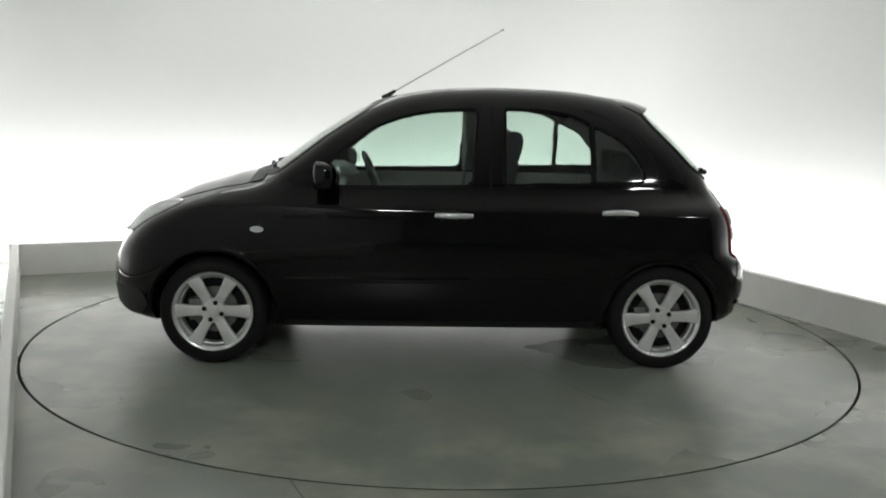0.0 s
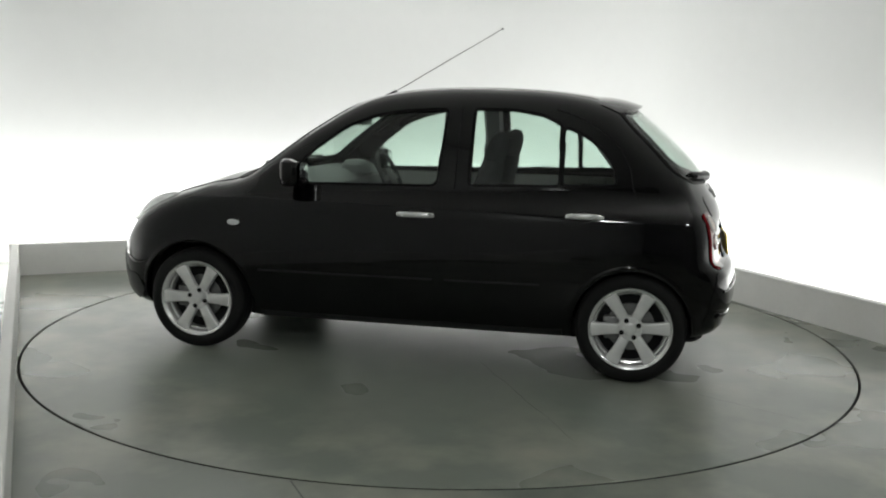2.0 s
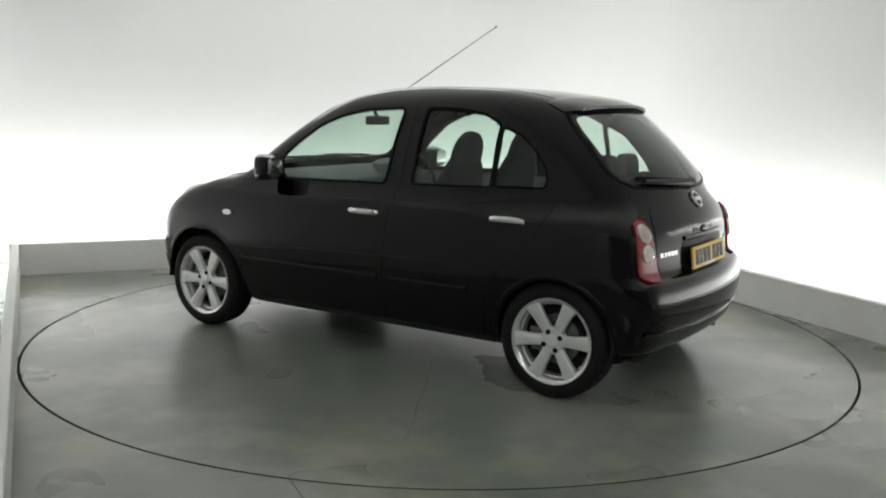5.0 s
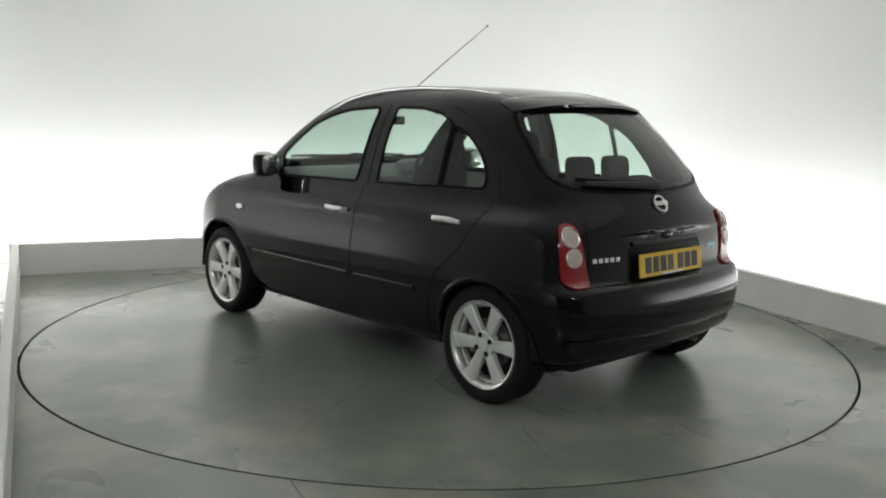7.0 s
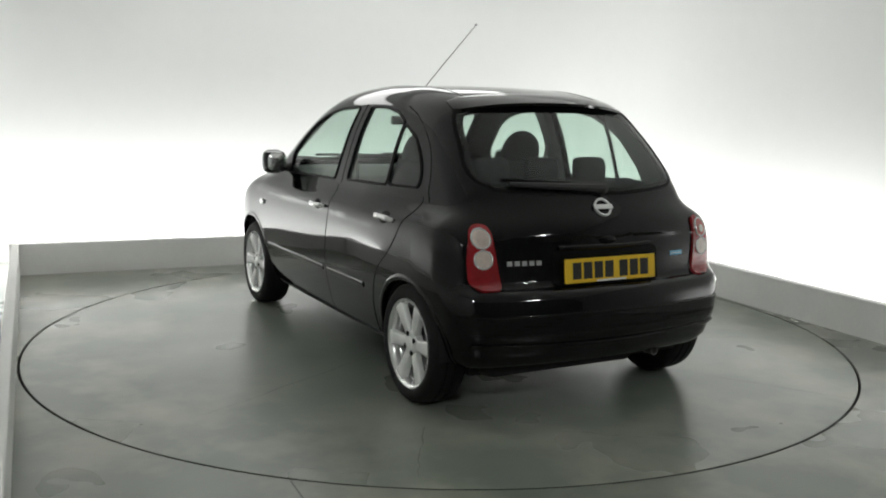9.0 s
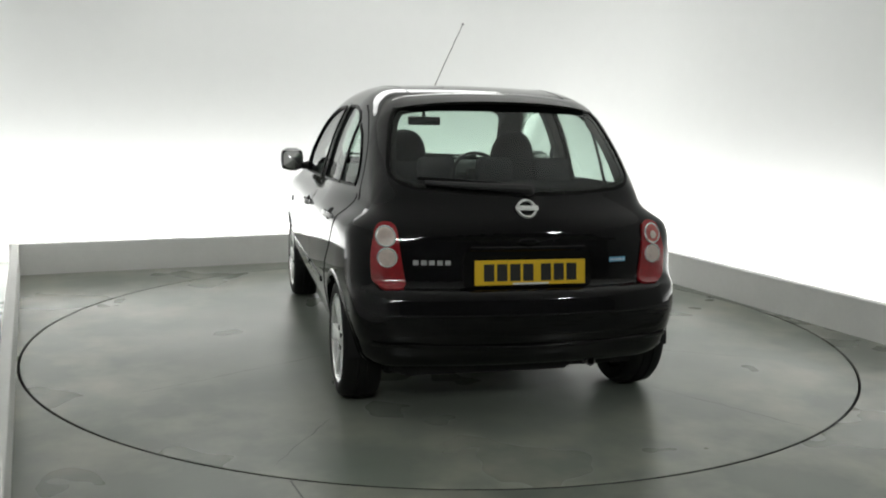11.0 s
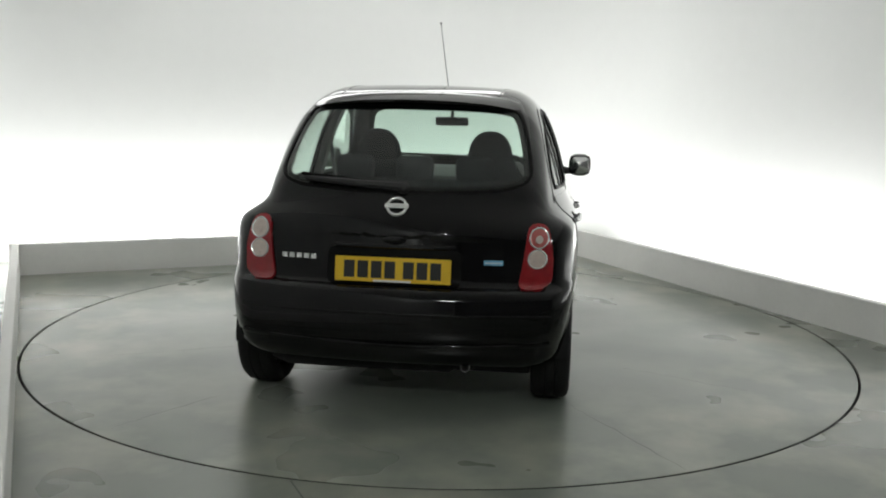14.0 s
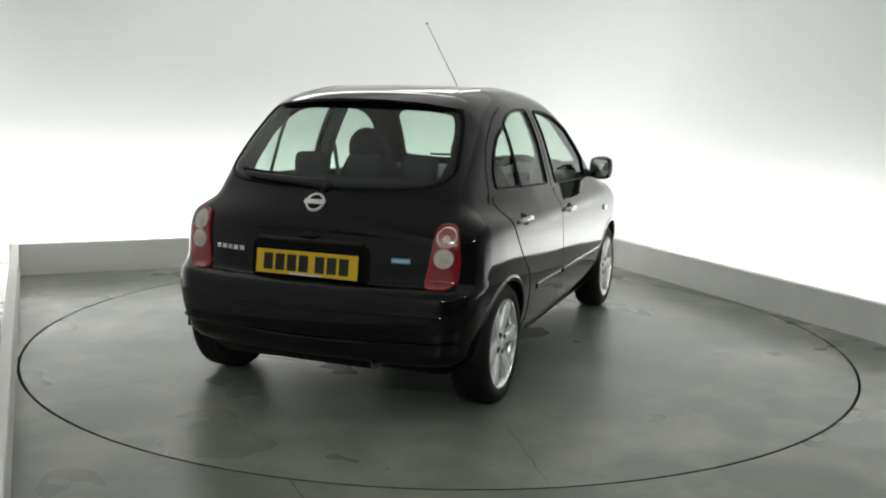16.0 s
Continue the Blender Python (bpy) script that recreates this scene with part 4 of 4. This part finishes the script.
def build_front(car):
    g = skin("windscreen", panel("front", inset(SCREEN_FRONT, 0.012), 0.0, 12, 0), M_GLASS, car, "green-tinted windscreen")
    g.visible_shadow = False
    part("window_seal", band("front", SCREEN_FRONT, 0.022, 0.014, 0.002), M_SEAL, car)
    bonnet = outline(soften([(1.04, -0.60), (1.04, 0.60), (1.50, 0.53), (1.78, 0.40), (1.80, -0.40), (1.50, -0.53)], 0.08), False)
    skin("bonnet", panel("top", bonnet, 0.003, 10, 0.015), M_PAINT, car, "closed black bonnet")
    for side in (1, -1):
        c = np.array([1.575, side * 0.575])
        o = outline([(1.575 + 0.175 * math.cos(a), side * (0.575 + 0.095 * math.sin(a) - 0.30 * (0.175 * math.cos(a)))) for a in np.linspace(0, 2 * math.pi, 24, endpoint=False)])
        rows = [lifted("top", o, -0.01)] + [lifted("top", c + (o - c) * s, 0.004 + 0.038 * (1 - s * s)) for s in (1, 0.93, 0.85, 0.75, 0.62, 0.48, 0.32, 0.16, 0.04)]
        bm = bmesh.new()
        vs = grid_mesh(bm, [list(map(tuple, r)) for r in rows], close_v=True)
        bm.faces.new(vs[-1])
        bmesh.ops.recalc_face_normals(bm, faces=bm.faces)
        part("headlamp", bm, M_HEADLAMP, car, "large clear bulging oval headlamp")
    for y0, y1 in ((0.02, 0.46), (-0.50, -0.06)):
        bm = bmesh.new()
        pts = lifted("front", np.array(line((y0, 1.035), (y1, 1.045), 10)), 0.014)
        tube(bm, list(map(tuple, pts)), 0.009, 6)
        part("front_wiper", bm, M_PLASTIC, car)
    fb = outline(soften([(-0.60, 0.27), (-0.62, 0.52), (-0.45, 0.58), (0.45, 0.58), (0.62, 0.52), (0.60, 0.27)], 0.05), False)
    skin("front_bumper", panel("front", fb, 0.003, 8, 0.015), M_PAINT, car, "black body-coloured front bumper")
    val = outline(soften([(-0.752, 0.40), (-0.40, 0.385), (0.40, 0.385), (0.752, 0.40), (0.745, 0.30), (0.68, 0.24), (-0.68, 0.24), (-0.745, 0.30)], 0.03), False)
    skin("front_valance", panel("front", val, 0.006, 10, 0.015), M_PLASTIC, car, "matt black lower front valance")
    for side in (1, -1):
        part("roof_strip", rounded_bar(bmesh.new(), line((0.22, 0.43 * side), (-0.98, 0.40 * side), 30), 0.006, 0.002, "top", 0.0), M_PAINT, car)
    cowl = outline(soften([(0.955, -0.62), (0.97, 0.62), (1.05, 0.58), (1.07, 0), (1.05, -0.58)], 0.03), False)
    part("cowl", panel("top", cowl, 0.006, 5, 0.01), M_PLASTIC, car)


def build_seat(car, x, y, name="front_seat"):
    seat = new(name)
    seat.parent = car
    tagged(seat, "charcoal fabric car seat with a rounded headrest")
    bm = bmesh.new()
    loft_blob(bm, [(x + 0.12, y, 0.40, 0.20, 0.23), (x + 0.12, y, 0.44, 0.245, 0.27), (x + 0.12, y, 0.52, 0.25, 0.27), (x + 0.12, y, 0.56, 0.22, 0.24)], 28, 4)
    part("seat_cushion", bm, M_FABRIC, seat)
    bm = bmesh.new()
    m = Matrix.Translation((x - 0.14, y, 0.52)) @ Matrix.Rotation(radians(-16), 4, "Y")
    secs = [(0, 0, -0.02, 0.20, 0.06), (0, 0, 0.05, 0.24, 0.075), (0, 0, 0.25, 0.25, 0.075), (0, 0, 0.42, 0.220, 0.065), (0, 0, 0.53, 0.180, 0.06), (0, 0, 0.60, 0.138, 0.055), (0, 0, 0.63, 0.10, 0.03)]
    loft_blob(bm, secs, 28, 3.2, m)
    part("seat_back", bm, M_FABRIC, seat)
    bm = bmesh.new()
    m2 = m @ Matrix.Translation((0.005, 0, 0.580))
    loft_blob(bm, [(0, 0, -0.03, 0.105, 0.03), (0, 0, 0.0, 0.122, 0.05), (0, 0, 0.06, 0.127, 0.055), (0, 0, 0.11, 0.118, 0.054), (0, 0, 0.145, 0.10, 0.05), (0, 0, 0.17, 0.078, 0.042), (0, 0, 0.188, 0.05, 0.03), (0, 0, 0.196, 0.02, 0.012)], 24, 2.6, m2)
    part("headrest", bm, M_FABRIC, seat)
    for dy in (-0.05, 0.05):
        bm = bmesh.new()
        tube(bm, [m @ Vector((0.005, dy, 0.55)), m @ Vector((0.005, dy, 0.66))], 0.007, 8)
        part("headrest_post", bm, M_STEEL, seat)


def build_interior(car):
    for y in (0.318, -0.325):
        build_seat(car, -0.095, y)
    bench = new("rear_bench")
    bench.parent = car
    bm = bmesh.new()
    box(bm, -1.0, -0.52, -0.62, 0.62, 0.38, 0.58, 0.05)
    part("bench_cushion", bm, M_FABRIC, bench)
    bm = bmesh.new()
    box(bm, -0.08, 0.06, -0.60, 0.60, 0.0, 0.55, 0.05, Matrix.Translation((-1.0, 0, 0.52)) @ Matrix.Rotation(radians(-18), 4, "Y"))
    part("bench_back", bm, M_FABRIC, bench)
    for y in (0.30, 0.0, -0.30):
        bm = bmesh.new()
        loft_blob(bm, [(-1.12, y, 1.00, 0.075, 0.03), (-1.12, y, 1.04, 0.090, 0.045), (-1.115, y, 1.11, 0.097, 0.045), (-1.11, y, 1.145, 0.088, 0.04), (-1.108, y, 1.158, 0.07, 0.025)], 24, 3.4)
        part("headrest", bm, M_FABRIC, bench)
    # dashboard
    bm = bmesh.new()
    prof = [(0.55, 0.55), (0.52, 0.80), (0.56, 0.93), (0.66, 0.985), (0.90, 0.99), (1.0, 0.96), (1.0, 0.55)]
    rows = [[(x, y, z) for x, z in prof] for y in (-0.68, -0.3, 0.3, 0.68)]
    vs = grid_mesh(bm, rows, close_v=True)
    bm.faces.new(vs[0])
    bm.faces.new(vs[-1])
    bmesh.ops.recalc_face_normals(bm, faces=bm.faces)
    part("dashboard", bm, M_TRIM, car)
    # steering wheel on the right-hand side, binnacle
    sw = new("steering_wheel")
    sw.parent = car
    m = Matrix.Translation((0.40, -0.36, 0.93)) @ Matrix.Rotation(radians(-64), 4, "Y")
    bm = bmesh.new()
    rows = []
    for k in range(40):
        a = 2 * math.pi * k / 40
        rows.append([m @ Vector(((0.180 + 0.014 * math.cos(b)) * math.cos(a), (0.180 + 0.014 * math.cos(b)) * math.sin(a), 0.014 * math.sin(b))) for b in np.linspace(0, 2 * math.pi, 8, endpoint=False)])
    grid_mesh(bm, rows, close_u=True, close_v=True)
    part("wheel_rim", bm, M_PLASTIC, sw)
    bm = bmesh.new()
    box(bm, -0.07, 0.07, -0.07, 0.07, -0.04, 0.012, 0.02, m)
    box(bm, -0.02, 0.02, -0.17, 0.17, -0.012, 0.004, 0.004, m)
    box(bm, -0.17, 0.0, -0.02, 0.02, -0.012, 0.004, 0.004, m)
    part("wheel_boss", bm, M_PLASTIC, sw)
    bm = bmesh.new()
    loft_blob(bm, [(0.62, -0.36, 0.96, 0.17, 0.11), (0.63, -0.36, 1.01, 0.15, 0.09), (0.65, -0.36, 1.035, 0.10, 0.05)], 24, 2.6)
    part("instrument_binnacle", bm, M_TRIM, car)
    # rear-view mirror, floor, headlining, pillars, door trims, parcel shelf
    bm = bmesh.new()
    box(bm, 0.455, 0.49, -0.11, 0.11, 1.275, 1.332, 0.014)
    tube(bm, [(0.475, 0, 1.325), (0.50, 0, 1.365)], 0.012, 8)
    part("interior_mirror", bm, M_PLASTIC, car)
    bm = bmesh.new()
    box(bm, -1.50, 1.50, -0.62, 0.62, 0.178, 0.30, 0.02)
    part("underbody", bm, M_GAP, car)
    for name, x0, x1, w, z0 in (("rear_axle_beam", -1.32, -1.12, 0.55, 0.150), ("fuel_tank", -0.98, -0.45, 0.50, 0.160), ("engine_tray", 0.85, 1.55, 0.52, 0.160)):
        bm = bmesh.new()
        box(bm, x0, x1, -w, w, z0, 0.26, 0.025)
        part(name, bm, M_GAP, car)
    bm = bmesh.new()
    tube(bm, [(-1.52, -0.30, 0.268), (-1.52, -0.24, 0.268), (-1.52, 0.52, 0.268), (-1.52, 0.60, 0.268)], [0.06, 0.092, 0.092, 0.06], 20)
    part("silencer", bm, M_GAP, car)
    bm = bmesh.new()
    lathe(bm, [(0.018, -0.02), (0.018, 0.15), (0.022, 0.15), (0.022, -0.02)], 16, Matrix.Translation((-1.52, -0.33, 0.245)) @ Matrix.Rotation(radians(90), 4, "Z"))
    bmesh.ops.recalc_face_normals(bm, faces=bm.faces)
    part("exhaust_pipe", bm, M_STEEL, car, "short steel exhaust tailpipe")
    bm = bmesh.new()
    box(bm, -1.44, -1.20, -0.50, 0.50, 0.94, 0.96, 0.005)
    part("parcel_shelf", bm, M_FABRIC, car)
    xs, ys = np.linspace(-1.08, 0.30, 20), np.linspace(-0.46, 0.46, 14)
    rows = [list(map(tuple, onto("top", np.full(14, x), ys) - (0, 0, 0.035))) for x in xs]
    bm = bmesh.new()
    grid_mesh(bm, rows)
    part("headlining", bm, M_LIGHTTRIM, car)
    for side in (1, -1):
        ax = "left" if side > 0 else "right"
        o = outline([(0.86, 0.30), (0.70, 0.965), (-1.12, 0.975), (-0.85, 0.30)], False, 0.06)
        p = lifted(ax, o, -0.045)
        bm = bmesh.new()
        bm.faces.new([bm.verts.new(tuple(q)) for q in p])
        bmesh.ops.triangulate(bm, faces=bm.faces)
        part("door_trim", bm, M_LIGHTTRIM, car)
        o = outline([(-1.13, 1.0), (-1.09, 1.10), (-0.97, 1.25), (-0.86, 1.33), (-0.92, 1.40), (-1.10, 1.37), (-1.28, 1.20), (-1.40, 1.0)], False, 0.05)
        p = lifted(ax, o, -0.03)
        bm = bmesh.new()
        bm.faces.new([bm.verts.new(tuple(q)) for q in p])
        bmesh.ops.triangulate(bm, faces=bm.faces)
        part("rear_pillar_trim", bm, M_TRIM, car)
        bm = bmesh.new()
        rows = []
        for z in np.linspace(0.97, 1.42, 8):
            q = onto(ax, np.array([-0.17 - 0.03 * (1.42 - z), -0.30]), np.array([z, z]))
            rows.append([tuple(q[0] - (0, side * 0.012, 0)), tuple(q[0] - (0.02, side * 0.05, 0)), tuple(q[1] - (-0.02, side * 0.05, 0)), tuple(q[1] - (0, side * 0.012, 0))])
        grid_mesh(bm, rows)
        part("centre_pillar", bm, M_TRIM, car)
        bm = bmesh.new()
        tube(bm, [(-0.22, side * 0.66, 1.22), (-0.20, side * 0.63, 1.0), (-0.15, side * 0.60, 0.55)], 0.012, 6)
        part("seat_belt", bm, M_TRIM, car)


def build_antenna(car):
    ant = new("roof_antenna")
    ant.parent = car
    base = onto("top", np.array([0.345]), np.array([0.0]))[0]
    bm = bmesh.new()
    tube(bm, [tuple(base), tuple(base + (-0.05, 0, 0.035)), tuple(base + (-0.075, 0, 0.052))], [0.022, 0.012, 0.008], 10)
    part("antenna_base", bm, M_PLASTIC, ant)
    bm = bmesh.new()
    tube(bm, [tuple(base + (-0.06, 0, 0.042)), (-0.02, -0.008, 1.66), (-0.371, -0.02, 1.866)], [0.0032, 0.0028, 0.0022], 6)
    part("antenna_rod", bm, M_STEEL, ant)
    bm = bmesh.new()
    bmesh.ops.create_uvsphere(bm, u_segments=10, v_segments=6, radius=0.007, matrix=Matrix.Translation((-0.371, -0.02, 1.866)))
    part("antenna_tip", bm, M_STEEL, ant)


def build_car():
    car = tagged(new("hatchback_car"), "glossy black five-door hatchback with silver alloy wheels on the turntable", "car")
    build_shell(car)
    build_arches(car)
    for hx, y in ((1.215, 0.812), (-1.215, 0.803)):
        for side in (1, -1):
            build_wheel(car, hx, y, side)
    build_sides(car)
    build_rear(car)
    build_front(car)
    build_interior(car)
    build_antenna(car)
    return car


build_room()
TABLE = build_turntable()
CAR = build_car()


def motions():
    """The table turns evenly about its centre and carries the car."""
    car_rows, table_rows = [], []
    for k in range(33):
        t = 0.5 * k
        turn = 181.86 - 7.056 * t
        car_rows.append((t, pose(0, 0, 0, 0, 0, turn) @ Matrix.Translation((0.035, 0.015, 0))))
        table_rows.append((t, pose(0, 0, 0, 0, 0, turn)))
    walk(CAR, car_rows)
    walk(TABLE, table_rows)


motions()
